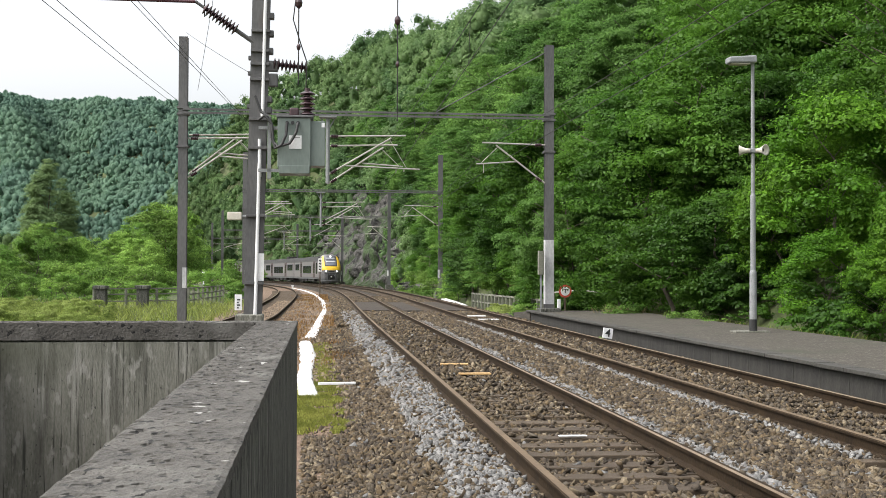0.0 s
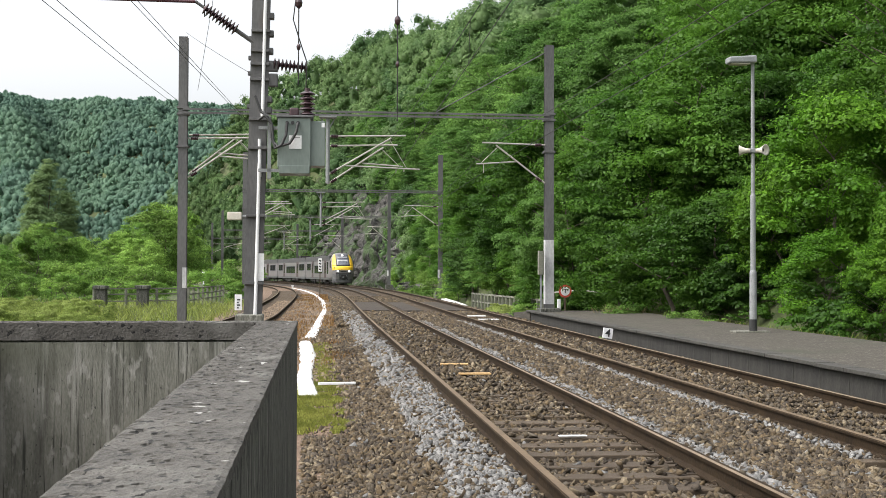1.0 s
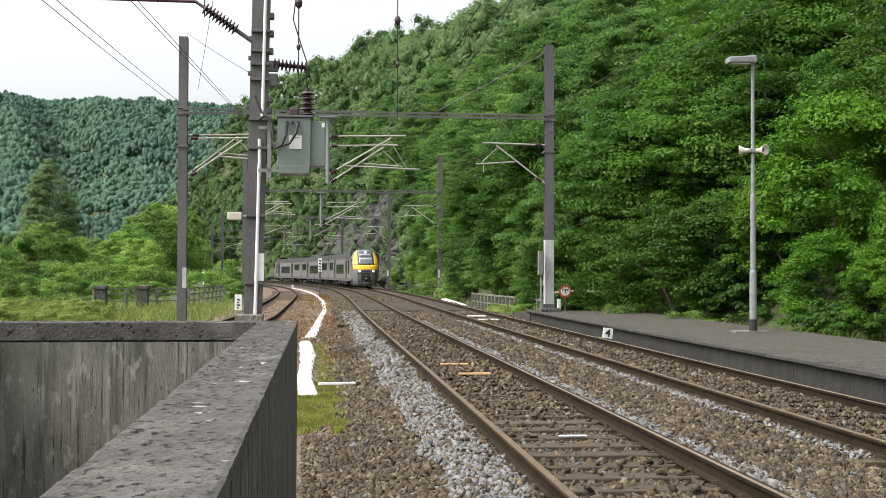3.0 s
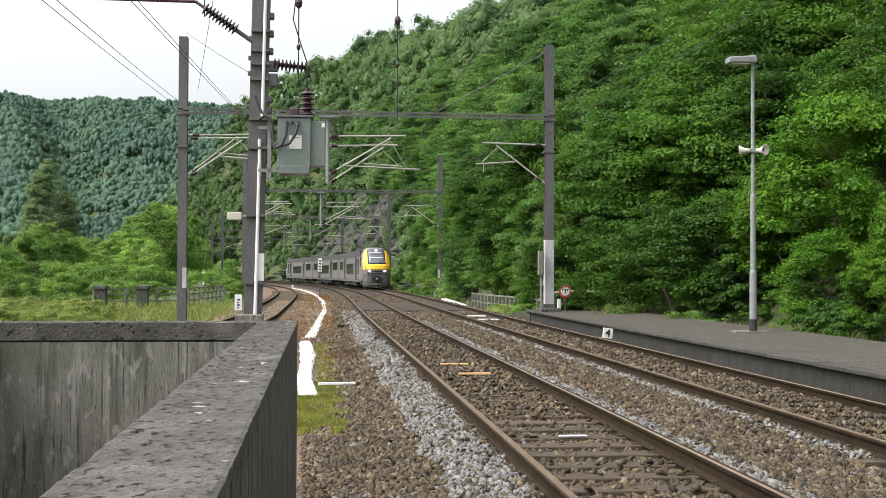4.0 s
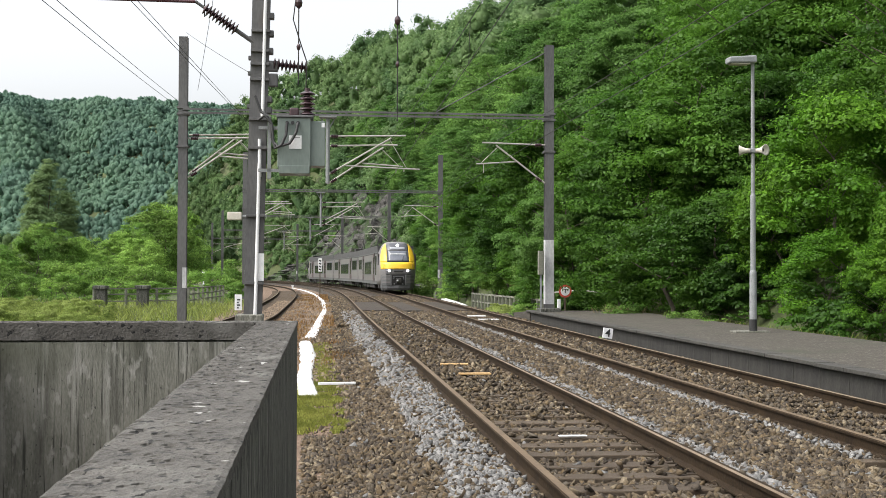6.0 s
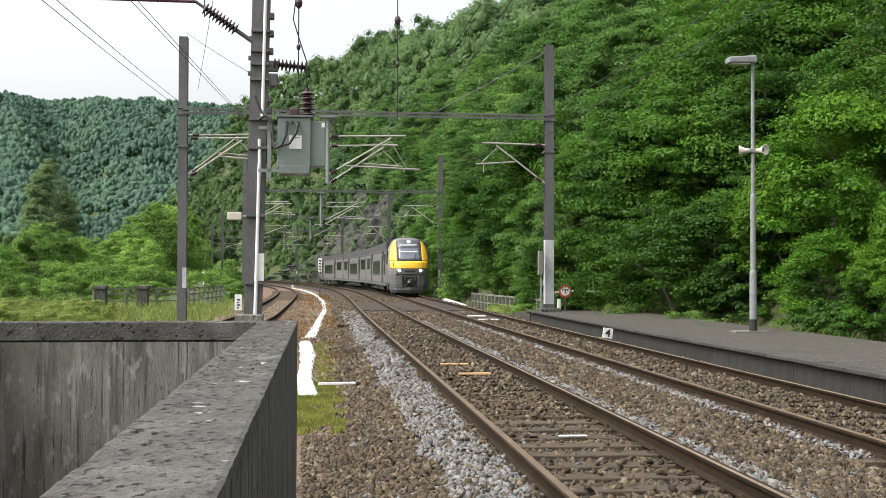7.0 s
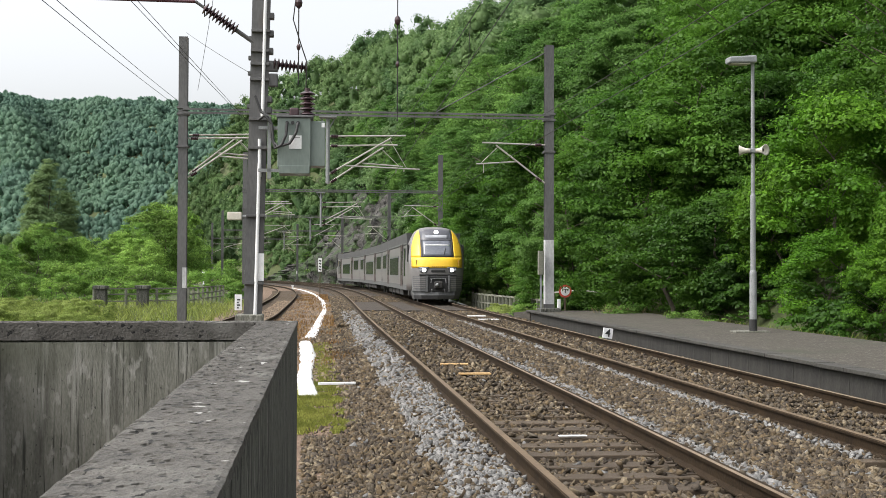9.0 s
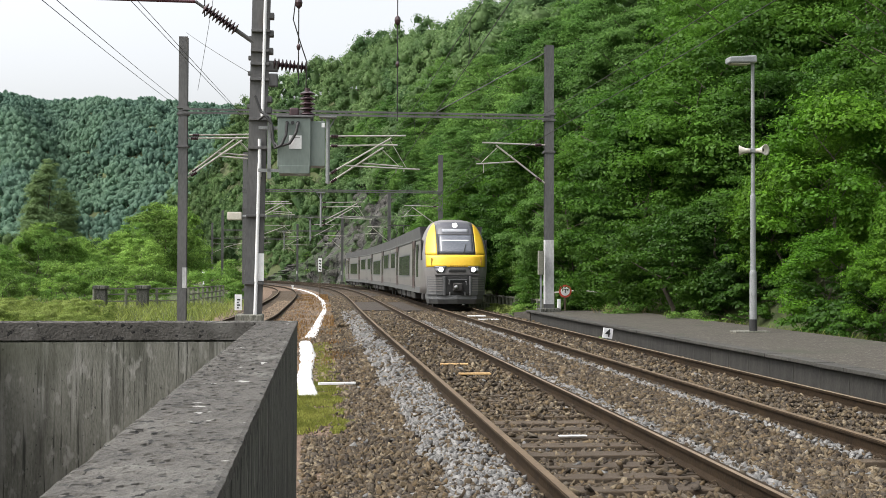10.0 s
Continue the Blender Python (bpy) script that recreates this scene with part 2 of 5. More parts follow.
L_STRAW = leaf_mat("dry_straw", (0.26, 0.21, 0.11), (0.36, 0.30, 0.17), 0.6)
L_DRY = leaf_mat("dry_brown_weeds", (0.19, 0.105, 0.040), (0.29, 0.18, 0.07), 0.6)


# ---- building helpers ----
def part(name, bm, material, parent=None, label="", smooth=False):
    """Link a bmesh as one mesh object under a thing or a part."""
    me = bpy.data.meshes.new(name)
    bm.to_mesh(me)
    bm.free()
    me.materials.append(material)
    if smooth:
        me.shade_smooth()
    ob = new(name, me)
    ob.parent = parent
    if label:
        ob["label"] = label
    return ob


def mesh_np(name, verts, faces, material, parent=None, smooth=False):
    """One mesh from arrays; faces is an (n, k) array."""
    me = bpy.data.meshes.new(name)
    verts, faces = np.asarray(verts, np.float32), np.asarray(faces, np.int32)
    k = faces.shape[1]
    me.vertices.add(len(verts))
    me.vertices.foreach_set("co", verts.ravel())
    me.loops.add(faces.size)
    me.loops.foreach_set("vertex_index", faces.ravel())
    me.polygons.add(len(faces))
    me.polygons.foreach_set("loop_start", np.arange(0, faces.size, k, dtype=np.int32))
    me.update(calc_edges=True)
    me.materials.append(material)
    if smooth:
        me.shade_smooth()
    ob = new(name, me)
    ob.parent = parent
    return ob


def thing(name, m, label, category, group="", kind=""):
    e = new(name)
    e.empty_display_size = 0.2
    e.matrix_basis = m
    return tagged(e, label, category, group, kind)


def box(bm, x0, x1, y0, y1, z0, z1, bevel=0.0, m=None):
    g = bmesh.ops.create_cube(bm, size=1)["verts"]
    for v in g:
        v.co = Vector(((x0 + x1) / 2 + v.co.x * (x1 - x0), (y0 + y1) / 2 + v.co.y * (y1 - y0), (z0 + z1) / 2 + v.co.z * (z1 - z0)))
    if bevel:
        es = list({e for v in g for e in v.link_edges})
        g = list({v for f in bmesh.ops.bevel(bm, geom=es, offset=bevel, segments=2, affect="EDGES", profile=0.5)["faces"] for v in f.verts} | {v for v in g if v.is_valid})
    if m is not None:
        bmesh.ops.transform(bm, matrix=m, verts=[v for v in g if v.is_valid])
    return bm


def bbox(*a, **k):
    return box(bmesh.new(), *a, **k)


def tube(bm, p, q, r, r2=None, n=8):
    """A round bar from p to q."""
    p, q = Vector(p), Vector(q)
    m = Matrix.Translation((p + q) / 2) @ (q - p).to_track_quat("Z", "Y").to_matrix().to_4x4()
    bmesh.ops.create_cone(bm, cap_ends=True, segments=n, radius1=r, radius2=r if r2 is None else r2, depth=(q - p).length, matrix=m)
    return bm


def path_tube(bm, pts, r, n=6):
    """A bent bar through the points."""
    pts = [Vector(p) for p in pts]
    rings = []
    for i, p in enumerate(pts):
        d = (pts[min(i + 1, len(pts) - 1)] - pts[max(i - 1, 0)]).normalized()
        a = d.cross(Vector((0.13, 0.31, 0.94))).normalized()
        b = d.cross(a)
        rings.append([bm.verts.new(p + r * (math.cos(k * 2 * math.pi / n) * a + math.sin(k * 2 * math.pi / n) * b)) for k in range(n)])
    for u, v in zip(rings, rings[1:]):
        for k in range(n):
            bm.faces.new((u[k], u[(k + 1) % n], v[(k + 1) % n], v[k]))
    return bm


def lathe(bm, rz, n=12, m=None):
    """A turned body: (radius, height) pairs about z."""
    rings = [[bm.verts.new((r * math.cos(k * 2 * math.pi / n), r * math.sin(k * 2 * math.pi / n), z)) for k in range(n)] for r, z in rz]
    for u, v in zip(rings, rings[1:]):
        for k in range(n):
            bm.faces.new((u[k], u[(k + 1) % n], v[(k + 1) % n], v[k]))
    bm.faces.new(rings[0][::-1])
    bm.faces.new(rings[-1])
    if m is not None:
        bmesh.ops.transform(bm, matrix=m, verts=[v for r in rings for v in r])
    return bm


def along(p, q):
    """A frame at p whose z points to q."""
    p, q = Vector(p), Vector(q)
    return Matrix.Translation(p) @ (q - p).to_track_quat("Z", "Y").to_matrix().to_4x4()


# ---- the line: a straight that eases into a left-hand curve ----
STEP = 0.5
KNOT_S = (-40, 0, 25, 45, 65, 90, 120, 170, 260, 420)
KNOT_K = (0.0, 0.00087, -0.00029, -0.00032, 0.00051, 0.00122, 0.00204, 0.00195, 0.00421, 0.00421)
LINE_S = np.arange(-40, 420, STEP)
_k = np.interp(LINE_S, KNOT_S, KNOT_K)
_k[LINE_S < 0] = 0
_th = 0.10175 + np.cumsum(_k) * STEP
_x, _y = -np.cumsum(np.sin(_th)) * STEP, np.cumsum(np.cos(_th)) * STEP
_i0 = int(40 / STEP)
_x, _y = _x - _x[_i0] + 2.085 - STEP * math.sin(0.10175), _y - _y[_i0] + 4 + STEP
TWO = 3.468                      # distance of the second track


def line(s, u=0.0, z=0.0):
    """The place at s metres along the line and u metres to the right of the second track's middle; and the heading."""
    x, y, th = (float(np.interp(s, LINE_S, a)) for a in (_x, _y, _th))
    return Vector((x + math.cos(th) * (TWO + u), y + math.sin(th) * (TWO + u), z)), th


def at(s, u, z=0.0, turn=0.0):
    """A pose on the line: local y runs away along it, x to the right."""
    p, th = line(s, u, z)
    return Matrix.Translation(p) @ Matrix.Rotation(th + radians(turn), 4, "Z")


def siding(s):
    return -8.36 - (0.003 * (45 - s) ** 2 if s < 45 else 0)


def sweep(name, profile, s_list, u_of, material, parent=None, z_of=None, smooth=False, close=True):
    """A cross-section of (u, z) points drawn along the line."""
    V, n = [], len(profile)
    for s in s_list:
        for du, dz in profile:
            V.append(line(s, u_of(s) + du, dz + (z_of(s) if z_of else 0))[0])
    F = []
    m = n if close else n - 1
    for i in range(len(s_list) - 1):
        for k in range(m):
            a, b = i * n + k, i * n + (k + 1) % n
            F.append((a, b, b + n, a + n))
    me = bpy.data.meshes.new(name)
    if close:
        F += [tuple(range(n)), tuple(range((len(s_list) - 1) * n, len(s_list) * n))[::-1]]
    me.from_pydata(V, [], F)
    me.materials.append(material)
    if smooth:
        me.shade_smooth()
    ob = new(name, me)
    ob.parent = parent
    return ob


# ---- terrain ----
FOOT_PX = (380, 440, 480, 560, 620, 650, 700, 773, 850, 971, 1050, 1330, 1568, 2200)
FOOT_R = (300, 280, 255, 228, 205, 190, 158, 102, 66, 50, 46, 35, 29, 18)
TOP_PX = (380, 440, 480, 540, 600, 640, 700, 780, 870, 1000, 1568, 2200)
TOP_R = (420, 380, 350, 325, 305, 290, 275, 262, 250, 240, 220, 200)
TOP_Y = (190, 140, 105, 70, 48, 28, 6, -10, -26, -80, -190, -230)


def smooth01(t):
    t = np.clip(t, 0, 1)
    return t * t * (3 - 2 * t)


def terrain(x, y):
    """Height of the ground sheet: a valley floor, the wooded spur beside the line and the far valley side."""
    x, y = np.asarray(x, float), np.asarray(y, float)
    r = np.hypot(x, y)
    px = np.where(y > 0.35 * np.abs(x), 784 + 2050 * x / np.maximum(y, 1e-3), np.where(x > 0, 2200, -3000))
    r0, r1 = np.interp(px, FOOT_PX, FOOT_R), np.interp(px, TOP_PX, TOP_R)
    z1 = (480 - np.interp(px, TOP_PX, TOP_Y)) / 2050 * r1 - 14
    t = np.clip((r - r0) / (r1 - r0), 0, 1)
    spur = z1 * t ** 0.92 * smooth01((px - 150) / 290) - 0.02 * np.maximum(r - r1, 0)
    fold = 0.5 + 0.5 * np.sin(px / 47.0 + r / 160.0 + 1.3 * np.sin(px / 110.0))
    far = (118 + 7 * fold) * smooth01((r - 380 - 70 * fold) / 470) * smooth01((1000 - px) / 300)
    left = smooth01((np.interp(y, (-50, 40, 100, 200), (-16, -22, -32, -50)) - x) / 12) * (y > -60)
    base = -0.45 - 2.5 * left * smooth01((y - 30) / 40)
    behind = smooth01((-y - 20) / 60)
    z = np.maximum(base + np.maximum(spur, 0) * (1 - behind), base + far)
    z = z + np.where(r > 45, 0.25 * np.sin(x * 0.31) * np.sin(y * 0.27) * np.clip((z + 0.4) / 4, 0, 1), 0)
    return z


def ground():
    rad = np.concatenate([[0.0], np.geomspace(3, 4500, 150)])
    ang = np.radians(np.concatenate([np.linspace(-180, -26, 40)[:-1], np.linspace(-26, 26, 210), np.linspace(26, 180, 40)[1:]]))
    R, A = np.meshgrid(rad, ang, indexing="ij")
    X, Y = R * np.sin(A), R * np.cos(A)
    Z = terrain(X, Y)
    n = len(ang)
    i, j = np.meshgrid(np.arange(len(rad) - 1), np.arange(n - 1), indexing="ij")
    a = (i * n + j).ravel()
    ob = mesh_np("ground", np.stack([X, Y, Z], -1).reshape(-1, 3), np.stack([a, a + 1, a + n + 1, a + n], 1), M_EARTH, smooth=True)
    tagged(ob, "weedy earth of a valley floor and its slopes", "ground", kind="structure")


ground()


# ---- track bed ----
S_ALL = [float(s) for s in np.concatenate([np.arange(-30, 60, 2.0), np.arange(60, 400, 4.0)])]
bed = sweep("ballast_bed", [(-5.6, -0.42), (-5.1, -0.33), (-4.75, -0.215), (1.15, -0.215), (1.55, -0.30), (1.6, -0.44)], S_ALL, lambda s: 0.0, M_BALLAST, close=False)
tagged(bed, "grey-brown crushed stone ballast under two tracks", "ballast bed", kind="structure")
bed = sweep("siding_bed", [(-2.6, -0.46), (-1.7, -0.33), (1.7, -0.33), (2.6, -0.46)], [s for s in S_ALL if s > 12], siding, M_RUSTBED, close=False)
tagged(bed, "rusty brown ballast under the curving siding", "ballast bed", kind="structure")
path = sweep("side_path", [(-2.9, -0.47), (-2.6, -0.40), (-0.75, -0.36), (0.6, -0.38)], [s for s in S_ALL if s > -12], lambda s: -5.2, M_RUSTBED, close=False)
tagged(path, "stony walkway with weeds beside the tracks", "path", kind="structure")

RAIL = [(-0.07, -0.16), (-0.07, -0.148), (-0.012, -0.125), (-0.009, -0.042), (-0.034, -0.034), (-0.036, -0.006), (-0.03, 0.0),
        (0.03, 0.0), (0.036, -0.006), (0.034, -0.034), (0.009, -0.042), (0.012, -0.125), (0.07, -0.148), (0.07, -0.16)]
HEAD = [(-0.0365, -0.012), (-0.030, 0.0015), (0.030, 0.0015), (0.0365, -0.012)]


def sleeper_mesh():
    bm = bbox(-1.3, 1.3, -0.125, 0.125, -0.075, 0.075, 0.012)
    me = bpy.data.meshes.new("sleeper")
    bm.to_mesh(me)
    bm.free()
    me.materials.append(M_SLEEPER)
    return me


def clip_mesh():
    bm = bmesh.new()
    pts = [(-0.05, 0.03, 0), (-0.03, 0.05, 0.05), (0.0, 0.045, 0.075), (0.035, 0.02, 0.06), (0.045, -0.02, 0.02), (0.02, -0.045, 0.03), (-0.05, -0.04, 0.005)]
    path_tube(bm, pts, 0.009, 5)
    box(bm, -0.09, 0.06, -0.07, 0.07, -0.012, 0.006)
    me = bpy.data.meshes.new("rail_clip")
    bm.to_mesh(me)
    bm.free()
    me.materials.append(M_SLEEPER)
    return me


SLEEPER, CLIP = sleeper_mesh(), clip_mesh()


def track(u_of, label, s0, s1, clips, top, z=0.0):
    t = thing("railway_track", Matrix.Identity(4), label, "railway track", "railway tracks", "structure")
    ss = [s for s in S_ALL if s0 <= s <= s1]
    for side in (-0.75, 0.75):
        rail = sweep("rail", RAIL, ss, lambda s: u_of(s) + side, M_RUST, t, z_of=lambda s: z)
        head = sweep("rail_head", HEAD if side < 0 else [(-0.035, -0.004), (-0.028, 0.0015), (-0.004, 0.0015), (0.0, -0.004)], ss, lambda s: u_of(s) + side, top if side > 0 or top is M_HEAD else M_HEAD, rail, z_of=lambda s: z, close=False)
        head["label"] = "running surface worn by wheels"
    s = max(s0, -4.0)
    rnd = random.Random(len(label))
    while s < min(s1, 110):
        ob = new("sleeper", SLEEPER)
        ob.parent = t
        ob.matrix_basis = at(s, u_of(s) + rnd.uniform(-0.03, 0.03), -0.232 + z + rnd.uniform(-0.006, 0.005), rnd.uniform(-0.7, 0.7))
        if clips and s < 34:
            for du, turn in ((-0.86, 180), (-0.64, 0), (0.64, 180), (0.86, 0)):
                c = new("rail_clip", CLIP)
                c.parent = t
                c.matrix_basis = at(s, u_of(s) + du, -0.15 + z, turn + rnd.uniform(-8, 8)) @ Matrix.Scale(0.62, 4)
        s += 0.585
    return t


track(lambda s: -TWO, "brown rails of the nearer main track on wooden sleepers", -30, 400, True, M_SHINE)
track(lambda s: 0.0, "rails of the farther main track beside the platform", -30, 400, True, M_SHINE)
track(siding, "rusty rails of a siding curving away behind the stairwell", 14, 400, False, M_HEAD, -0.15)


# ---- concrete stairwell walls ----
def stairwell():
    """Low walls round a stair shaft: one along the track, one across, one at the back."""
    t = thing("stairwell_wall", at(4.23, -6.13), "stained grey concrete wall with a pitted worn coping round a stairwell", "wall", kind="structure")
    top, w = 1.2, 0.275

    def worn(name, x0, x1, y0, y1, z0, z1, nx, ny, material, amp):
        """A slab with a finely uneven top and edges."""
        bm = bmesh.new()
        g = bmesh.ops.create_grid(bm, x_segments=nx, y_segments=ny, size=0.5)["verts"]
        for v in g:
            v.co.x, v.co.y = x0 + (v.co.x + 0.5) * (x1 - x0), y0 + (v.co.y + 0.5) * (y1 - y0)
            v.co.z = z1
        edge = [e for e in bm.edges if e.is_boundary]
        low = bmesh.ops.extrude_edge_only(bm, edges=edge)["geom"]
        for v in [v for v in low if isinstance(v, bmesh.types.BMVert)]:
            v.co.z = z0
        bmesh.ops.recalc_face_normals(bm, faces=bm.faces)
        rim = {v for e in edge for v in e.verts}
        for v in g:
            p = v.co * 1.0
            d = noise.noise(p * 3) * 0.5 + noise.noise(p * 11) * 0.8 + noise.noise(p * 29) * 0.6
            pit = min(1.0, max(0, noise.noise(p * 40 + Vector((5, 1, 2))) - (0.14 if p.y > -4.6 else 0.36) - 0.5 * max(0, p.x + 0.16)) * 12) * 3.0
            v.co.z += amp * (d - (0 if v in rim else pit))
            if v in rim:
                v.co.x += amp * 0.3 * noise.noise(p * 13)
                v.co.z -= amp * (0.8 + 1.5 * max(0, noise.noise(p * 7)))
        return part(name, bm, material, t)

    worn("coping", -w, 0, -10.0, 0.0, top - 0.03, top, 26, 950, M_COPING, 0.0038)
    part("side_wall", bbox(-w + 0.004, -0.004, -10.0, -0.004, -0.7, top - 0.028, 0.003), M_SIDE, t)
    worn("coping", -2.17, -w - 0.002, -0.25, 0.0, top - 0.125, top, 150, 16, M_COPING, 0.003)
    part("end_wall", bbox(-2.17, -w + 0.01, -0.246, -0.02, -0.7, top - 0.139, 0.004), M_CONC, t)
    part("joint", bbox(-2.165, -w + 0.005, -0.215, -0.03, top - 0.15, top - 0.12), M_CONC, t)
    part("side_wall", bbox(-2.47, -2.17, -14.0, 0.0, -0.7, top, 0.02), M_CONC, t)


stairwell()


# ---- platform ----
def platform():
    ss = [s for s in S_ALL if -30 <= s <= 37] + [37.4]
    p = sweep("platform", [(1.86, -0.5), (1.86, 0.165), (1.90, 0.17), (5.4, 0.18), (5.4, -0.5)], ss, lambda s: 0, M_PLAT)
    tagged(p, "low grey asphalt station platform", "platform", kind="structure")
    s = -12.0
    rnd = random.Random(4)
    while s < 37.3:
        bm = bbox(0.02, 0.36, 0.002, 0.998, -0.05, 0.012, 0.01)
        ob = part("edge_stone", bm, M_PLATEDGE, p)
        ob.matrix_basis = at(s, 1.65 + rnd.uniform(-0.008, 0.008), 0.165 + rnd.uniform(-0.003, 0.003)) @ Matrix.Rotation(rnd.uniform(-0.004, 0.004), 4, "X")
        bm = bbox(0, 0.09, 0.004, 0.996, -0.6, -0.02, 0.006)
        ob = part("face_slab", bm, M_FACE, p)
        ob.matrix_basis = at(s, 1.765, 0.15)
        s += 1.0
    # ramp at the far end
    r = sweep("ramp", [(1.72, -0.5), (1.72, 0.0), (5.2, 0.0), (5.2, -0.5)], [37.4, 39, 41, 43, 45], lambda s: 0, M_PLAT, p, z_of=lambda s: 0.165 - (s - 37.4) * 0.05)
    return p


platform()


# ---- overhead line masts and portals ----
def h_beam(bm, x, y, z0, z1, w=0.3, d=0.3, lean=0.0):
    """An upright H section drawn from one outline: two flanges and a web."""
    f, k = 0.022, 0.008
    ring = [(-w / 2, -d / 2), (w / 2, -d / 2), (w / 2, -d / 2 + f), (k, -d / 2 + f), (k, d / 2 - f), (w / 2, d / 2 - f),
            (w / 2, d / 2), (-w / 2, d / 2), (-w / 2, d / 2 - f), (-k, d / 2 - f), (-k, -d / 2 + f), (-w / 2, -d / 2 + f)]
    R = [[bm.verts.new((x + a + lean * (z - z0), y + c, z)) for a, c in ring] for z in (z0, z1)]
    for i in range(12):
        bm.faces.new((R[0][i], R[0][(i + 1) % 12], R[1][(i + 1) % 12], R[1][i]))
    bm.faces.new(R[0][::-1])
    bm.faces.new(R[1])
    bmesh.ops.recalc_face_normals(bm, faces=bm.faces)
    return bm


def cantilever(parent, x, z, way, reach, low=5.08, oy=0.0, back=0.9, drop=0.6, ahead=0.55):
    """Tubes that hold the wires over one track; way -1 reaches to the left."""
    bm = bmesh.new()
    tip = x + way * reach
    tube(bm, (x, oy, z), (tip + way * 0.35, oy, z + 0.06), 0.028)
    part("top_tube", bm, M_ARM, parent)
    bm = bmesh.new()
    tube(bm, (x, oy, z - 1.35), (tip - way * 0.15, oy, z - 0.03), 0.03)
    part("strut", bm, M_ARM, parent)
    bm = bmesh.new()
    tube(bm, (tip - way * back, oy + 0.02, z - drop), (tip + way * ahead, oy + 0.02, z - drop - 0.1), 0.024)
    tube(bm, (tip + way * 0.3, oy + 0.02, z - drop - 0.08), (tip + way * 0.3, oy + 0.02, low - 0.0), 0.012)
    tube(bm, (tip - way * 0.2, oy + 0.02, z - 0.1), (tip + way * 0.4, oy + 0.02, z - drop - 0.08), 0.01, n=5)
    part("steady_arm", bm, M_ARM, parent)
    for zz in (z, z - 1.35):
        rings = [(0.045, 0.0)]
        for k in range(4):
            rings += [(0.045, 0.06 * k + 0.012), (0.075, 0.06 * k + 0.03), (0.045, 0.06 * k + 0.05)]
        part("insulator", lathe(bmesh.new(), rings, 10, along((x + way * 0.12, oy, zz + (0.06 if zz < z else 0)), (x + way * 3, oy, zz + (1.85 if zz < z else 0)))), M_INSUL, parent)


def portal(s, u_right, u_left, u_drop, detail=True, top=9.65, beam=7.08):
    """Two masts joined by a twin-angle beam, with a drop post and arms over the tracks."""
    t = thing("catenary_portal", at(s, 0), "weathered grey steel portal with two masts carrying the overhead wires", "catenary portal", "catenary portals over the tracks")
    for u, name in ((u_right, "mast"), (u_left, "mast")):
        m = part(name, h_beam(bmesh.new(), u, 0, -0.4, top, 0.3, 0.3), M_MAST, t)
        part("plinth", bbox(u - 0.36, u + 0.36, -0.36, 0.36, -0.6, 0.3 if u > 0 else -0.3, 0.03), M_SIDE, m)
        part("warning_band", bbox(u - 0.155, u + 0.155, -0.156, 0.156, 0.45, 2.72) if u > 0 and s < 40 else bbox(u - 0.155, u - 0.02, -0.156, 0.156, 1.2, 1.75) if u > 0 else bbox(u + 0.02, u + 0.155, -0.156, 0.156, 1.0, 1.7), M_BAND, m, "dulled white painted band")
        for z in (beam - 0.1, beam + 0.12, 5.85):
            part("collar", bbox(u - 0.2, u + 0.2, -0.19, 0.19, z - 0.035, z + 0.035, 0.006), M_MAST, m)
    b = bmesh.new()
    for dz in (-0.06, 0.06):
        box(b, u_left, u_right, -0.2, -0.15, beam + dz - 0.034, beam + dz + 0.034)
    x = u_left + 0.8
    while x < u_right:
        box(b, x - 0.03, x + 0.03, -0.19, -0.16, beam - 0.05, beam + 0.05)
        x += 1.6
    part("beam", b, M_MAST, t)
    d = bmesh.new()
    tube(d, (u_drop, 0, beam - 0.1), (u_drop, 0, 4.65), 0.07)
    box(d, u_drop - 0.3, u_drop + 0.3, -0.2, 0.2, beam - 0.14, beam - 0.06)
    for sx in (-1, 1):
        tube(d, (u_drop + sx * 0.26, 0, beam - 0.12), (u_drop, 0, beam - 0.6), 0.025)
    part("drop_post", d, M_GALV, t)
    cantilever(t, u_right - 0.15, 6.1, -1, u_right - 0.3)
    cantilever(t, u_drop, 6.3, 1, -TWO - u_drop + 0.2, back=1.75, drop=1.02, ahead=0.85)
    cantilever(t, u_left + 0.15, 6.15, 1, siding(s) - u_left)
    if s < 40:
        part("tie", tube(bmesh.new(), (u_right - 0.15, 0, top - 0.25), (u_right - 4.1, -0.17, beam + 0.08), 0.018), M_MAST, t)
    if s < 80:
        cantilever(t, u_drop, 6.02, 1, -TWO - u_drop - 0.05, oy=0.5)
        cantilever(t, u_left + 0.15, 6.32, 1, siding(s) - u_left - 0.2, oy=0.5)
    return t


PORTALS = (36.3, 75.0, 112.0, 152.0, 192.0)
portal(36.3, 2.2, -10.6, -5.64)
portal(75.0, 2.3, -11.0, -5.9)
portal(112.0, 2.0, -12.0, -5.9)
portal(152.0, 1.9, -14.0, -5.9)
portal(192.0, 2.2, -12.0, -5.9)


# ---- near feeder mast with transformer ----
def disc_string(bm, p, q, r, count):
    """A string of porcelain discs turned as one body."""
    p, q = Vector(p), Vector(q)
    step = (q - p).length / count
    rz = [(r * 0.25, 0.0)]
    for k in range(count):
        z = step * (k + 0.5)
        rz += [(r * 0.3, z - 0.035), (r, z - 0.01), (r * 0.95, z + 0.006), (r * 0.35, z + 0.03)]
    lathe(bm, rz + [(r * 0.25, step * count)], 14, along(p, q))


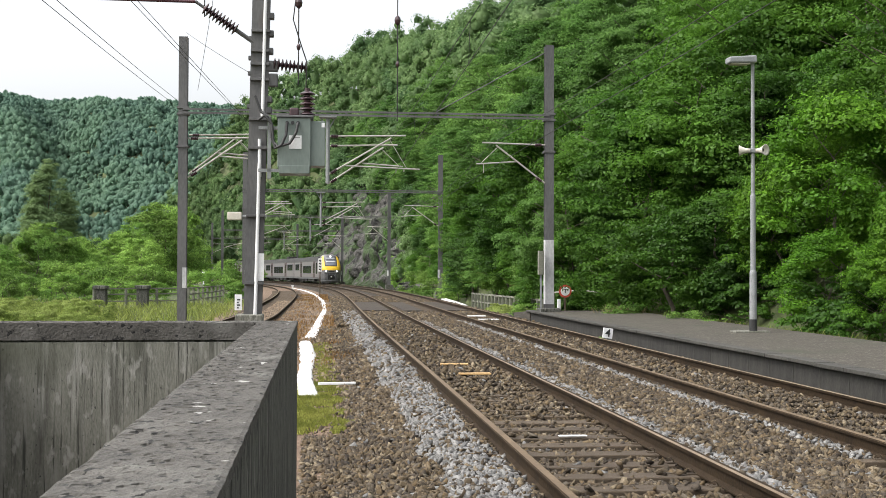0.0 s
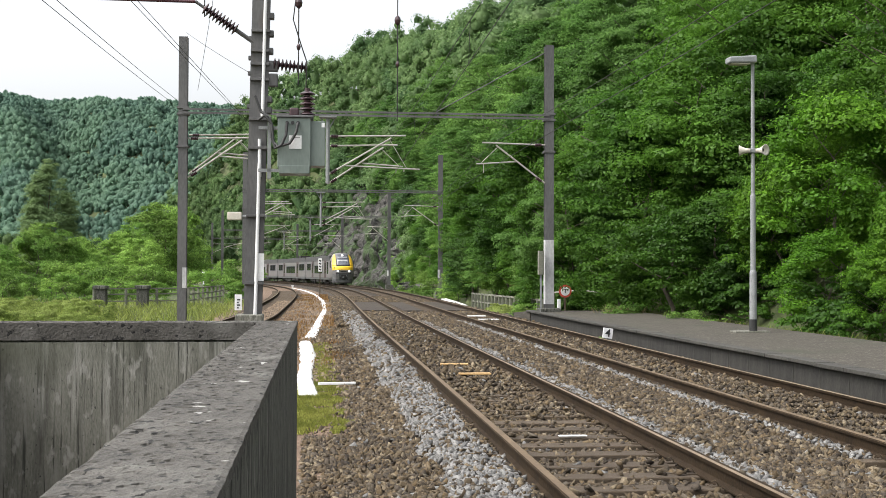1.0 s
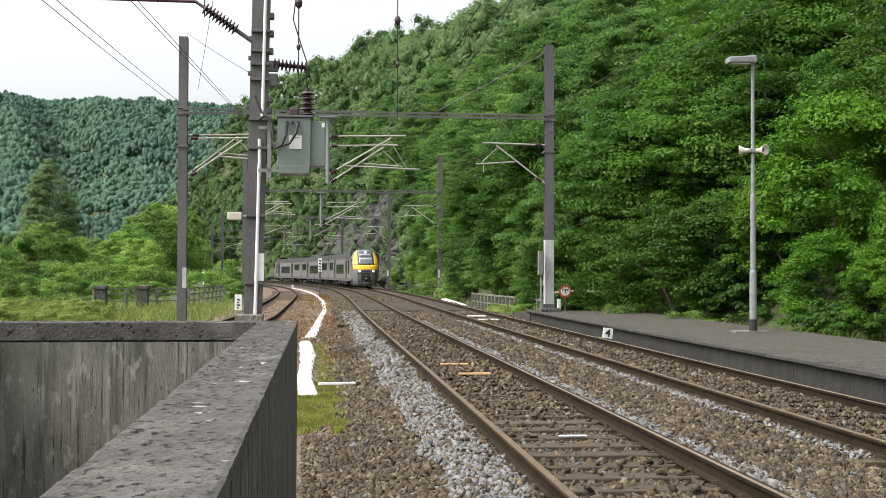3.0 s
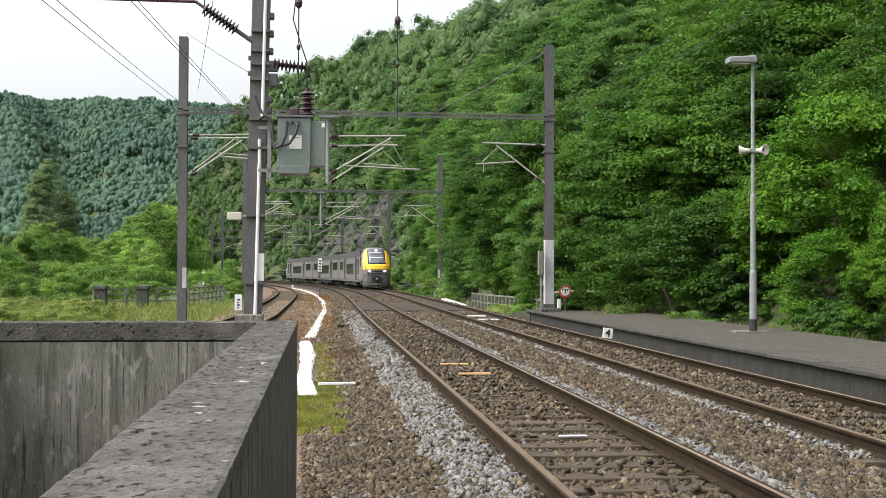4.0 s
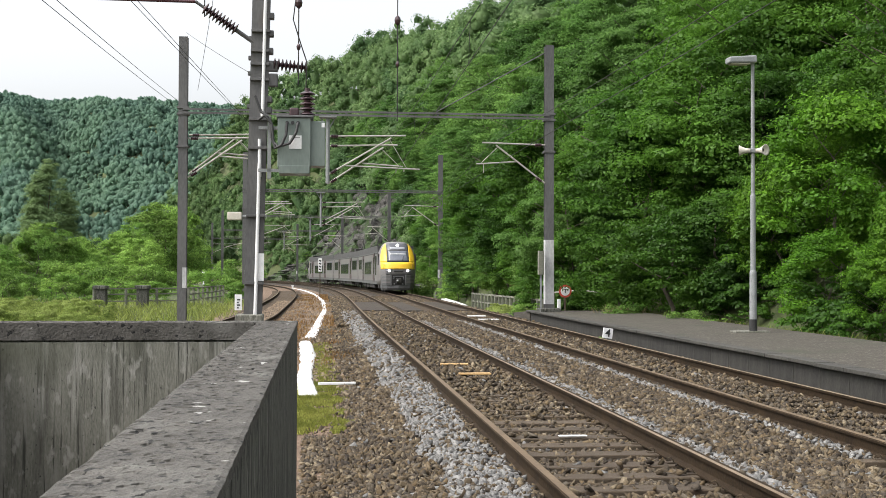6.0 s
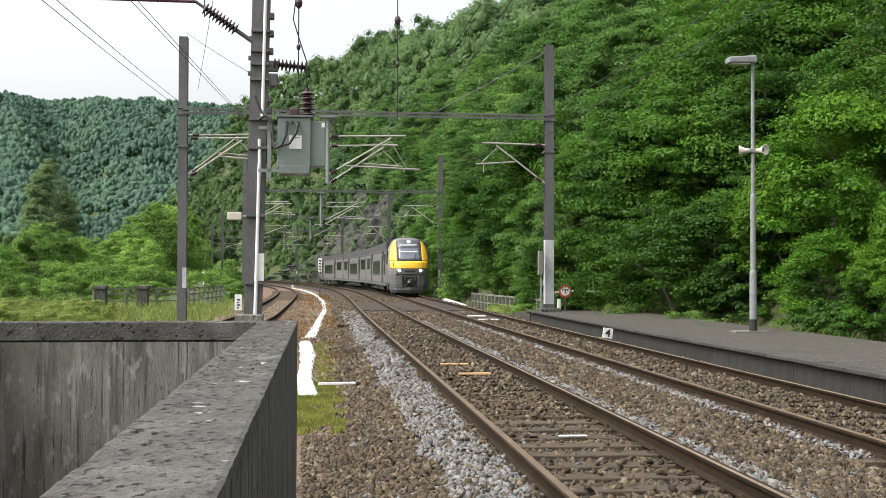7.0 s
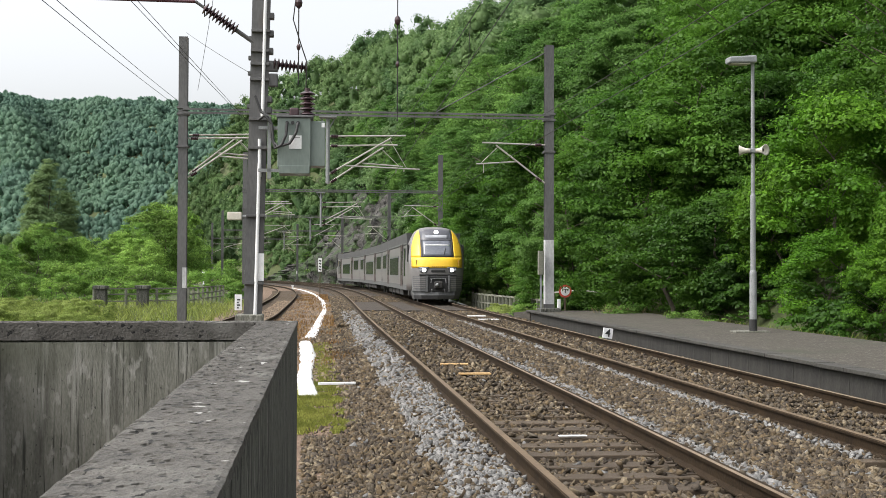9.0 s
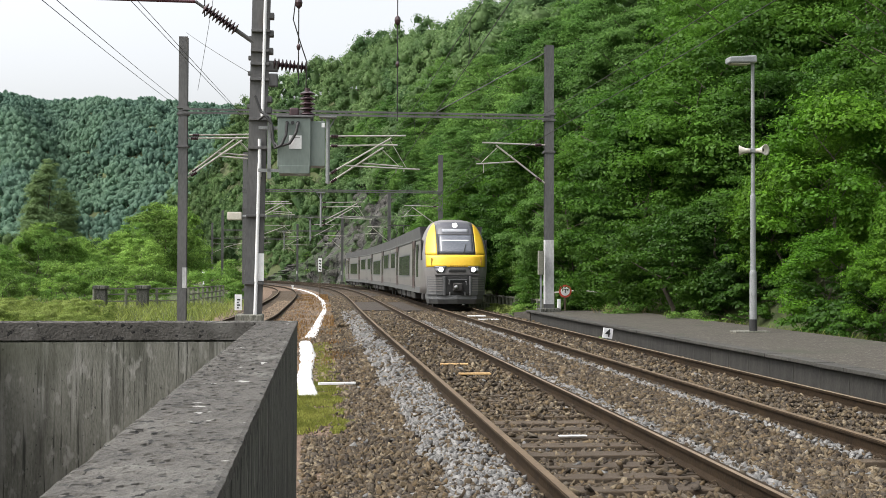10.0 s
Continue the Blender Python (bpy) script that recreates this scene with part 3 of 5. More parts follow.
def feeder_mast():
    """Leaning H mast with conduit, clamps, strain insulators and a small transformer on a bracket."""
    t = thing("feeder_mast", at(22.3, -7.44), "dark steel feeder mast with white conduits on a plinth", "mast")
    lean = 0.021
    X = lambda z: lean * (z + 0.4)
    part("mast", h_beam(bmesh.new(), 0, 0, -0.4, 9.5, 0.4, 0.3, lean), M_MAST, t)
    part("plinth", bbox(-0.36, 0.26, -0.36, 0.36, -0.6, 0.6, 0.03), M_CONC, t)
    for z0, z1, x, r in ((0.5, 4.0, 0.06, 0.038), (5.05, 7.9, 0.1, 0.038)):
        part("conduit", tube(bmesh.new(), (x + X(z0), -0.22, z0), (x + X(z1), -0.22, z1), r, n=12), M_WHITE, t, "white plastic cable conduit")
    part("conduit", tube(bmesh.new(), (0.07 + X(4), -0.2, 3.7), (0.05 + X(4.5), -0.2, 4.55), 0.038, n=12), M_WHITE, t, "white plastic cable conduit")
    part("label_plate", bbox(0.13, 0.27, -0.19, -0.175, 1.35, 1.97, 0.004), M_WHITE, t, "tall white plate with worn writing")
    part("label_plate", bbox(-0.36, -0.2, -0.42, -0.405, 0.7, 1.05, 0.004), M_WHITE, t, "small white plate with worn writing")
    w = bmesh.new()
    for k in range(4):
        box(w, -0.31, -0.27 + 0.03 * (k % 2), -0.4275, -0.4235, 0.74 + 0.06 * k, 0.77 + 0.06 * k)
    part("writing", w, M_BLACK, t)
    for z in (1.3, 2.82, 4.35, 5.0, 5.9, 6.25, 6.55, 7.0):
        x = X(z)
        part("clamp", bbox(x - 0.2, x + 0.22, -0.24, 0.2, z - 0.03, z + 0.03, 0.006), M_MAST, t)
    part("junction_box", bbox(-0.62 + X(2.8), -0.3 + X(2.8), -0.2, 0.0, 2.72, 2.9, 0.02), M_CREAM, t, "cream plastic box on a bracket")
    bm = bmesh.new()
    tube(bm, (-0.4 + X(2.8), -0.1, 2.8), (0.25 + X(2.8), -0.1, 2.8), 0.04)
    part("bracket", bm, M_GALV, t)
    # strain insulator towards the upper left with its long red-brown bar
    a, b = Vector((-0.1 + X(6.7), -0.1, 6.72)), Vector((-1.28, -0.3, 7.6))
    bm = bmesh.new()
    disc_string(bm, a.lerp(b, 0.32), a.lerp(b, 0.86), 0.145, 10)
    part("insulator", bm, M_INSUL, t, "ribbed brown strain insulator")
    part("clevis", tube(bmesh.new(), a, a.lerp(b, 0.34), 0.05), M_MAST, t)
    part("clevis", tube(bmesh.new(), a.lerp(b, 0.84), b, 0.035), M_MAST, t)
    part("strain_bar", tube(bmesh.new(), b, (-6.2, -0.6, 7.55), 0.04), M_REDBAR, t, "dull red steel bar")
    # insulator to the right
    bm = bmesh.new()
    disc_string(bm, (0.3 + X(6), -0.1, 6.27), (1.22, -0.1, 6.2), 0.14, 9)
    part("insulator", bm, M_INSUL, t, "ribbed brown porcelain insulator")
    bm = bmesh.new()
    box(bm, 0.12 + X(6), 0.42 + X(6), -0.16, 0.0, 6.1, 6.34, 0.02)
    box(bm, 0.2 + X(6), 0.42 + X(6), -0.16, 0.0, 5.75, 6.05, 0.03, Matrix.Identity(4))
    part("clamp", bm, M_MAST, t)
    for k, z in enumerate((7.35, 6.95, 6.55, 5.45, 5.2)):
        part("cable_cleat", bbox(0.17 + X(z), 0.3 + X(z), -0.16, 0.04, z - 0.06, z + 0.08, 0.02), M_MAST, t)
    for k, z in enumerate((6.85, 6.4, 6.05, 5.3)):
        part("cable_cleat", bbox(-0.26 + X(z), -0.15 + X(z), -0.1, 0.05, z - 0.04, z + 0.05, 0.015), M_MAST, t)
    # transformer
    tr = thing("transformer", at(22.3, -7.46) @ Matrix.Translation((0.66, -0.35, 3.74)), "grey-green metal transformer box bolted to the feeder mast", "transformer")
    part("tank", bbox(-0.07, 0.66, -0.3, 0.3, 0.14, 1.25, 0.015), M_BOX, tr)
    part("base", bbox(-0.04, 0.64, -0.31, 0.31, 0.0, 0.18, 0.012), M_BOX, tr)
    part("lid", bbox(-0.10, 0.72, -0.34, 0.34, 1.25, 1.3, 0.012), M_SKIRT, tr)
    part("radiator", bbox(0.66, 0.98, -0.22, 0.3, 0.18, 1.19, 0.012), M_BOX, tr, "ribbed radiator side")
    part("name_plate", bbox(0.18, 0.46, -0.318, -0.306, 0.55, 0.85, 0.003), M_WHITE, tr, "white plate with a blue line of writing")
    part("writing", bbox(0.26, 0.42, -0.322, -0.319, 0.79, 0.805), M_SKIRT, tr)
    part("side_plate", bbox(0.9, 0.97, -0.232, -0.224, 1.05, 1.15), M_WHITE, tr)
    for k in range(3):
        part("bushing", tube(bmesh.new(), (0.14 + 0.12 * k, -0.34, 1.13), (0.14 + 0.12 * k, -0.28, 1.13), 0.04), M_BLACK, tr)
    bm = bmesh.new()
    tube(bm, (0.58, 0, 1.28), (0.58, 0, 1.95), 0.06)
    for k in range(5):
        lathe(bm, [(0.08, 0.0), (0.18, 0.03), (0.17, 0.045), (0.07, 0.1)], 16, Matrix.Translation((0.58, 0, 1.33 + 0.115 * k)))
    part("insulator", bm, M_INSUL, tr, "stacked brown porcelain insulator")
    part("terminal", bbox(0.18, 0.4, -0.1, 0.1, 1.3, 1.5, 0.04), M_INSUL, tr)
    br = bmesh.new()
    box(br, -0.3, -0.22, -0.1, 0.1, -0.1, 1.2)
    box(br, -0.5, 0.1, -0.1, 0.0, 0.05, 0.12)
    box(br, -0.5, 0.1, -0.1, 0.0, 1.0, 1.07)
    part("bracket", br, M_GALV, tr)
    for pts in ([(0.14, -0.35, 1.13), (0.12, -0.4, 0.85), (0.02, -0.42, 0.62), (-0.12, -0.38, 0.55), (-0.2, -0.3, 0.8), (-0.24, -0.2, 1.25), (-0.45, -0.1, 1.4), (-0.58, -0.05, 1.75)],
                [(0.38, -0.35, 1.13), (0.34, -0.42, 0.9), (0.2, -0.43, 0.66), (-0.06, -0.4, 0.58), (-0.16, -0.32, 0.7), (-0.2, -0.25, 1.1), (-0.36, -0.2, 1.3), (-0.5, -0.15, 1.2)]):
        cu = []
        for i in range(len(pts) - 1):
            for f in (0, 0.5):
                cu.append(Vector(pts[i]).lerp(Vector(pts[i + 1]), f))
        part("cable", path_tube(bmesh.new(), cu + [pts[-1]], 0.032, 7), M_BLACK, tr)


feeder_mast()


# ---- wires ----
def wire(name, pts, r, label, sag=0.0, parent=None, material=None):
    out = []
    for p, q in zip(pts, pts[1:]):
        p, q = Vector(p), Vector(q)
        for k in range(12):
            f = k / 12
            out.append(p.lerp(q, f) - Vector((0, 0, sag * 4 * f * (1 - f))))
    out.append(Vector(pts[-1]))
    ob = part(name, path_tube(bmesh.new(), out, r, 5), material or M_WIRE, parent)
    return tagged(ob, label, "overhead wire") if parent is None else ob


def catenary(u_of, stagger, z_carry, start=-30.0):
    """Contact wire, carrier wire and droppers of one track."""
    s_list = ((start,) if start < PORTALS[0] else ()) + PORTALS
    c = [line(s, u_of(s) + stagger * (-1) ** i, 5.08)[0] for i, s in enumerate(s_list)]
    m = [line(s, u_of(s) + 0.1, z_carry)[0] for s in s_list]
    t = thing("overhead_line", Matrix.Identity(4), "dark contact wire hung from a sagging carrier wire", "overhead line", "overhead lines")
    wire("contact_wire", c, 0.007, "", 0.0, t)
    wire("carrier_wire", m, 0.007, "", 0.55, t)
    for i in range(len(c) - 1):
        for f in (0.14, 0.32, 0.5, 0.68, 0.86):
            a = c[i].lerp(c[i + 1], f)
            b = m[i].lerp(m[i + 1], f) - Vector((0, 0, 0.55 * 4 * f * (1 - f)))
            part("dropper", tube(bmesh.new(), a, b, 0.004, n=4), M_WIRE, t)


catenary(lambda s: 0.0, 0.2, 6.1)
catenary(lambda s: -TWO, -0.2, 6.3)
catenary(siding, 0.2, 6.2, PORTALS[0])


def view_point(x, y, depth):
    """A place on the ray to one point of the view at that depth, for wires slung between masts."""
    v = VIEW.to_3x3() @ Vector(((x - 784) / 2050, (441 - y) / 2050, -1))
    return Vector((0, 0, EYE_Z)) + v * (depth / v.y)


for (x0, y0, d0), (x1, y1, d1) in (((306, 183, 40), (74, 0, 19)), ((314, 178, 40), (100, 0, 19)), ((562, 345, 60), (230, 0, 22)), ((530, 312, 60), (242, 0, 22)),
                                   ((330, 58, 40), (440, 128, 26.5)), ((350, 160, 40), (377, 0, 30)), ((966, 85, 42), (600, 290, 78)), ((300, 190, 78), (600, 345, 110))):
    tagged(wire("overhead_wire", [view_point(x0, y0, d0), view_point(x1, y1, d1)], 0.007, "thin dark overhead wire slung between masts", 0.03), group="slung wires")
for x, y0, y1, d, blob in ((703, -20, 215, 30, 36), (528, -10, 150, 26, 5), (362, -20, 30, 26, 0)):
    h = thing("hanging_weight", Matrix.Translation(view_point(x, y1, d)), "dark wire hanging from above with a porcelain knob", "hanging wire")
    top = view_point(x, y0, d) - h.location
    part("cord", tube(bmesh.new(), (0, 0, 0), (0, 0, top.z), 0.014), M_WIRE, h)
    if blob:
        for yb, r in ((blob, 0.085), (blob + 78, 0.05)):
            zb = (view_point(x, yb, d) - h.location).z
            if zb > 0:
                part("knob", lathe(bmesh.new(), [(0.02, -1.6 * r), (r * 0.8, -r), (r, 0), (r * 0.8, r * 0.8), (0.02, 1.4 * r)], 12, Matrix.Translation((0, 0, zb))), M_INSUL, h)
tagged(wire("jumper_cable", [view_point(524, -5, 26), view_point(519, 35, 26), view_point(533, 80, 26), view_point(543, 110, 26), view_point(541, 165, 26)], 0.014, "loose jumper cable drooping to the transformer"), group="slung wires")


# ---- platform lamp ----
def lamp():
    t = thing("street_lamp", at(22.0, 4.2, 0.18), "grey steel platform lamp post with two small loudspeakers", "street lamp")
    part("foot", tube(bmesh.new(), (0, 0, 0), (0, 0, 0.3), 0.095, n=12), M_BLACK, t)
    part("base_plate", bbox(-0.5, 0.35, -0.2, 0.2, -0.01, 0.03, 0.01), M_CONC, t)
    part("pole", lathe(bmesh.new(), [(0.085, 0.28), (0.08, 1.4), (0.064, 1.45), (0.06, 3.2), (0.047, 3.25), (0.04, 6.4)], 18), M_GALV, t)
    bm = bbox(-0.62, 0.06, -0.16, 0.16, 6.32, 6.5, 0.04)
    for v in bm.verts:
        if v.co.x < -0.4:
            v.co.z -= 0.05 if v.co.z > 6.4 else 0.02
    part("lamp_head", bm, M_GALV, t)
    part("lamp_glass", bbox(-0.55, -0.1, -0.12, 0.12, 6.285, 6.33, 0.01), M_CREAM, t)
    for sx in (-1, 1):
        p = Vector((sx * 0.08, -0.05, 4.26))
        q = p + Vector((sx * (0.12 if sx > 0 else 0.2), -0.22 if sx > 0 else 0.08, 0))
        sp = part("loudspeaker", lathe(bmesh.new(), [(0.05, 0), (0.06, 0.1), (0.085, 0.17), (0.13, 0.25), (0.135, 0.26), (0.10, 0.24), (0.03, 0.16)], 14, along(p, q)), M_CREAM, t, "cream horn loudspeaker", smooth=True)
        part("driver", lathe(bmesh.new(), [(0.075, 0.17), (0.06, 0.175)], 12, along(p, q)), M_BLACK, sp)
    part("clamp", bbox(-0.13, 0.13, -0.07, 0.07, 4.21, 4.31, 0.01), M_GALV, t)


lamp()


# ---- signs ----
def text_part(name, body, size, m, material, parent):
    cu = bpy.data.curves.new(name, "FONT")
    cu.body, cu.size, cu.extrude, cu.align_x, cu.align_y = body, size, 0.003, "CENTER", "CENTER"
    cu.offset = size * 0.02
    tmp = bpy.data.objects.new(name, cu)
    scene.collection.objects.link(tmp)
    me = bpy.data.meshes.new_from_object(tmp.evaluated_get(bpy.context.evaluated_depsgraph_get()))
    bpy.data.objects.remove(tmp)
    me.materials.clear()
    me.materials.append(material)
    ob = new(name, me)
    ob.parent, ob.matrix_basis = parent, m
    return ob


FACE = Matrix.Rotation(radians(90), 4, "X")
sg = thing("round_sign", at(38.0, 3.15, 0.16), "round white sign with red rim and black letter", "sign")
part("post", bbox(-0.03, 0.03, -0.03, 0.03, -0.1, 0.62), M_SLEEPER, sg)
part("rim", lathe(bmesh.new(), [(0.24, 0), (0.24, 0.02)], 28, Matrix.Translation((0, -0.03, 0.72)) @ FACE), M_RED, sg)
part("disc", lathe(bmesh.new(), [(0.17, 0), (0.17, 0.006)], 28, Matrix.Translation((0, -0.052, 0.72)) @ FACE), M_WHITE, sg)
text_part("letter", "T", 0.22, Matrix.Translation((0, -0.064, 0.72)) @ FACE, M_BLACK, sg)
part("stub", bbox(-0.28, -0.17, -0.05, 0.05, -0.1, 0.42, 0.01), M_WHITE, sg)

sg = thing("number_board", at(24.5, 1.32, -0.2, 6), "small tilted white board with a black figure four beside the platform", "sign")
part("board", bbox(-0.13, 0.13, -0.015, 0.015, 0.1, 0.36, 0.004, Matrix.Rotation(radians(8), 4, "Y")), M_WHITE, sg)
part("stake", bbox(-0.02, 0.02, 0.016, 0.04, -0.15, 0.25), M_GALV, sg)
text_part("figure", "4", 0.27, Matrix.Rotation(radians(8), 4, "Y") @ Matrix.Translation((0, -0.0195, 0.23)) @ FACE, M_BLACK, sg)

sg = thing("speed_board", at(83.0, -5.85, -0.35), "tall narrow white board with dark slanted bars on a thin post", "sign")
part("post", bbox(-0.035, 0.035, -0.035, 0.035, -0.2, 2.0), M_SLEEPER, sg)
part("board", bbox(-0.13, 0.13, -0.06, -0.036, 1.95, 2.95, 0.005), M_WHITE, sg)
for k in range(4):
    part("bar", bbox(-0.09, 0.09, -0.07, -0.064, -0.05, 0.05, 0, Matrix.Translation((0, 0, 2.1 + 0.22 * k)) @ Matrix.Rotation(radians(25), 4, "Y")), M_BLACK, sg)
for s, u in ((118, -16.5), (120, -7.3)):
    sg = thing("marker_post", at(s, u, -0.45), "short white lineside marker post", "marker post", "marker posts")
    part("post", bbox(-0.09, 0.09, -0.06, 0.06, -0.3, 1.9 if u < -10 else 0.5, 0.02), M_WHITE, sg)
    part("cap", bbox(-0.14, 0.14, -0.08, 0.08, 1.9 if u < -10 else 0.5, 2.0 if u < -10 else 0.58, 0.02), M_WHITE, sg)


# ---- white cover strip, planks and other lineside things ----
def ribbon(name, rows, material, label, category, seed=1):
    """A soft strip on the ground: rows of (s, u, width, z)."""
    rnd = random.Random(seed)
    bm = bmesh.new()
    rings = []
    rows2 = []
    for a, b in zip(rows, rows[1:]):
        for k in range(8):
            f = k / 8
            rows2.append([a[i] + (b[i] - a[i]) * f for i in range(4)])
    rows2.append(rows[-1])
    for s, u, w, z in rows2:
        ring = []
        for k in range(7):
            f = k / 6 * 2 - 1
            e = rnd.uniform(-0.012, 0.012) * w if abs(f) == 1 else 0
            ring.append(bm.verts.new(line(s, u + f * w / 2 + e, z + 0.02 + 0.035 * (1 - f * f) + rnd.uniform(-0.008, 0.012) - (0.05 if abs(f) == 1 else 0))[0]))
        rings.append(ring)
    for a, b in zip(rings, rings[1:]):
        for k in range(6):
            bm.faces.new((a[k], a[k + 1], b[k + 1], b[k]))
    g = bmesh.ops.extrude_face_region(bm, geom=bm.faces[:])["geom"]
    for v in g:
        if isinstance(v, bmesh.types.BMVert):
            v.co.z -= 0.1
    bmesh.ops.recalc_face_normals(bm, faces=bm.faces)
    return tagged(part(name, bm, material, smooth=True), label, category)


ribbon("cable_cover", [(13.6, -6.12, 0.36, -0.34), (16.0, -6.19, 0.30, -0.33), (18.0, -6.2, 0.29, -0.33), (22.0, -6.17, 0.38, -0.33), (27.0, -6.27, 0.36, -0.33)], M_SHEET, "crumpled white sheet covering a cable trough beside the track", "cable cover", 2)
ribbon("cable_cover", [(29.5, -6.15, 0.4, -0.35), (38.5, -5.95, 0.36, -0.36), (53.0, -5.7, 0.3, -0.37), (71.5, -5.75, 0.34, -0.38), (93.0, -6.04, 0.36, -0.38), (114.5, -6.25, 0.36, -0.38), (131.0, -6.5, 0.25, -0.38)], M_SHEET, "long white sheet covering a cable trough along the curve", "cable cover", 3)


def plank(name, m, l, w, h, material, label, category):
    return tagged(_placed(part(name, bbox(-l / 2, l / 2, -w / 2, w / 2, 0, h, 0.006), material), m), label, category)


def _placed(ob, m):
    ob.matrix_basis = m
    return ob


ribbon("cable_cover", [(58.5, 1.95, 0.3, -0.26), (66, 2.2, 0.3, -0.24), (75.5, 2.5, 0.3, -0.22)], M_SHEET, "thin white cable cover beside the far track", "cable cover", 5)
plank("plank", at(16.55, -3.52, -0.115), 0.5, 0.14, 0.03, M_YPLANK, "yellow wooden plank lying across the sleepers", "plank")
plank("plank", at(14.55, -3.42, -0.115), 0.52, 0.15, 0.03, M_YPLANK, "yellow wooden plank lying between the rails", "plank")
plank("plank", at(39.5, 0.05, -0.11), 0.7, 0.3, 0.03, M_WHITE, "pale plank between the rails of the farther track", "plank")
plank("plank", at(36.3, 0.05, -0.11), 0.7, 0.3, 0.03, M_WHITE, "pale plank between the rails of the farther track", "plank")
plank("pipe_rail", at(14.95, -5.66, -0.3, 7), 0.62, 0.05, 0.04, M_WHITE, "thin pale rod lying across the path", "rod")
plank("plank", at(7.6, -3.35, -0.145), 0.3, 0.06, 0.012, M_WHITE, "splinter of white painted board on a sleeper", "plank")

# timber deck of a bridge between the rails, with a dark joint in front
deck = thing("bridge_deck", Matrix.Identity(4), "dark brown plank deck of a small railway bridge", "bridge deck", kind="structure")
for u0 in (-TWO, 0.0):
    for k in range(28):
        ob = part("deck_plank", bbox(-0.66, 0.66, 0.01, 0.48, -0.06, 0.02, 0.006), M_DECK, deck)
        ob.matrix_basis = at(47.0 + 0.5 * k, u0, -0.14)
for k in range(14):
    ob = part("deck_plank", bbox(-0.42, 0.42, 0.01, 0.98, -0.06, 0.02, 0.006), M_DECK, deck)
    ob.matrix_basis = at(47.0 + k, -1.75, -0.15)
ob = part("joint", bbox(-5.4, 1.2, -0.2, -0.05, -0.05, 0.012), M_BLACK, deck)
ob.matrix_basis = at(47.0, 0, -0.165)


# ---- fences ----
def post_rail_fence(a, b, count, height, rails, label, group):
    a, b = Vector(a), Vector(b)
    t = thing("fence", Matrix.Identity(4), label, "fence", group)
    d = (b - a).normalized()
    m = Matrix.Rotation(math.atan2(d.y, d.x), 4, "Z")
    for k in range(count):
        p = part("post", bbox(-0.06, 0.06, -0.06, 0.06, -0.5, height, 0.012), M_FENCE, t)
        p.matrix_basis = Matrix.Translation(a.lerp(b, k / (count - 1))) @ m
    for z in rails:
        r = part("rail", bbox(0, (b - a).length, -0.03, 0.03, z - 0.035, z + 0.035, 0.008), M_FENCE, t)
        r.matrix_basis = Matrix.Translation(a) @ m
    return t


BR = "bridge fences"
post_rail_fence(line(59, -17.9, -0.35)[0], line(62, -13.4, -0.35)[0], 4, 1.0, (0.3, 0.68, 0.98), "grey concrete bridge railing overgrown with weeds", BR)
post_rail_fence(line(62, -13.3, -0.35)[0], line(75, -12.4, -0.35)[0], 9, 1.0, (0.3, 0.64, 0.98), "grey concrete railing along the bridge edge", BR)
post_rail_fence(line(41.5, 3.0, -0.35)[0], line(56.5, 2.1, -0.35)[0], 19, 0.85, (0.4, 0.8), "pale concrete railing beside the far track", BR)
hr = thing("handrail", Matrix.Identity(4), "bent pale pipe handrail at the platform end", "handrail")
a, b = line(40.5, 3.2, 0.0)[0], line(36.2, 5.2, 0.0)[0]
bend = [a.lerp(b, k / 8) + Vector((0, 0, 0.78 + 0.12 * math.sin(math.pi * k / 8) - 0.25 * (k / 8) ** 3)) for k in range(9)]
part("rail", path_tube(bmesh.new(), bend, 0.03, 8), M_ARM, hr)
for p in (a, b):
    part("post", bbox(p.x - 0.06, p.x + 0.06, p.y - 0.06, p.y + 0.06, -0.5, 0.6 if p is b else 0.8, 0.01), M_FENCE, hr)
for s, u in ((59.3, -17.6), (60.6, -15.6)):
    p = thing("pillar", at(s, u, -0.5), "dark stone pillar of the bridge parapet", "pillar", "bridge pillars")
    part("shaft", bbox(-0.3, 0.3, -0.3, 0.3, -0.3, 1.1, 0.03), M_SIDE, p)
    part("cap", bbox(-0.38, 0.38, -0.38, 0.38, 1.1, 1.3, 0.03), M_SIDE, p)
cb = thing("relay_box", at(36.0, 1.86, 0.18), "grey cabinet fixed beside the mast", "cabinet")
part("body", bbox(-0.10, 0.10, -0.1, 0.1, 1.3, 2.15, 0.02), M_FENCE, cb)
part("leg", bbox(-0.03, 0.03, -0.03, 0.03, -0.1, 1.32), M_GALV, cb)


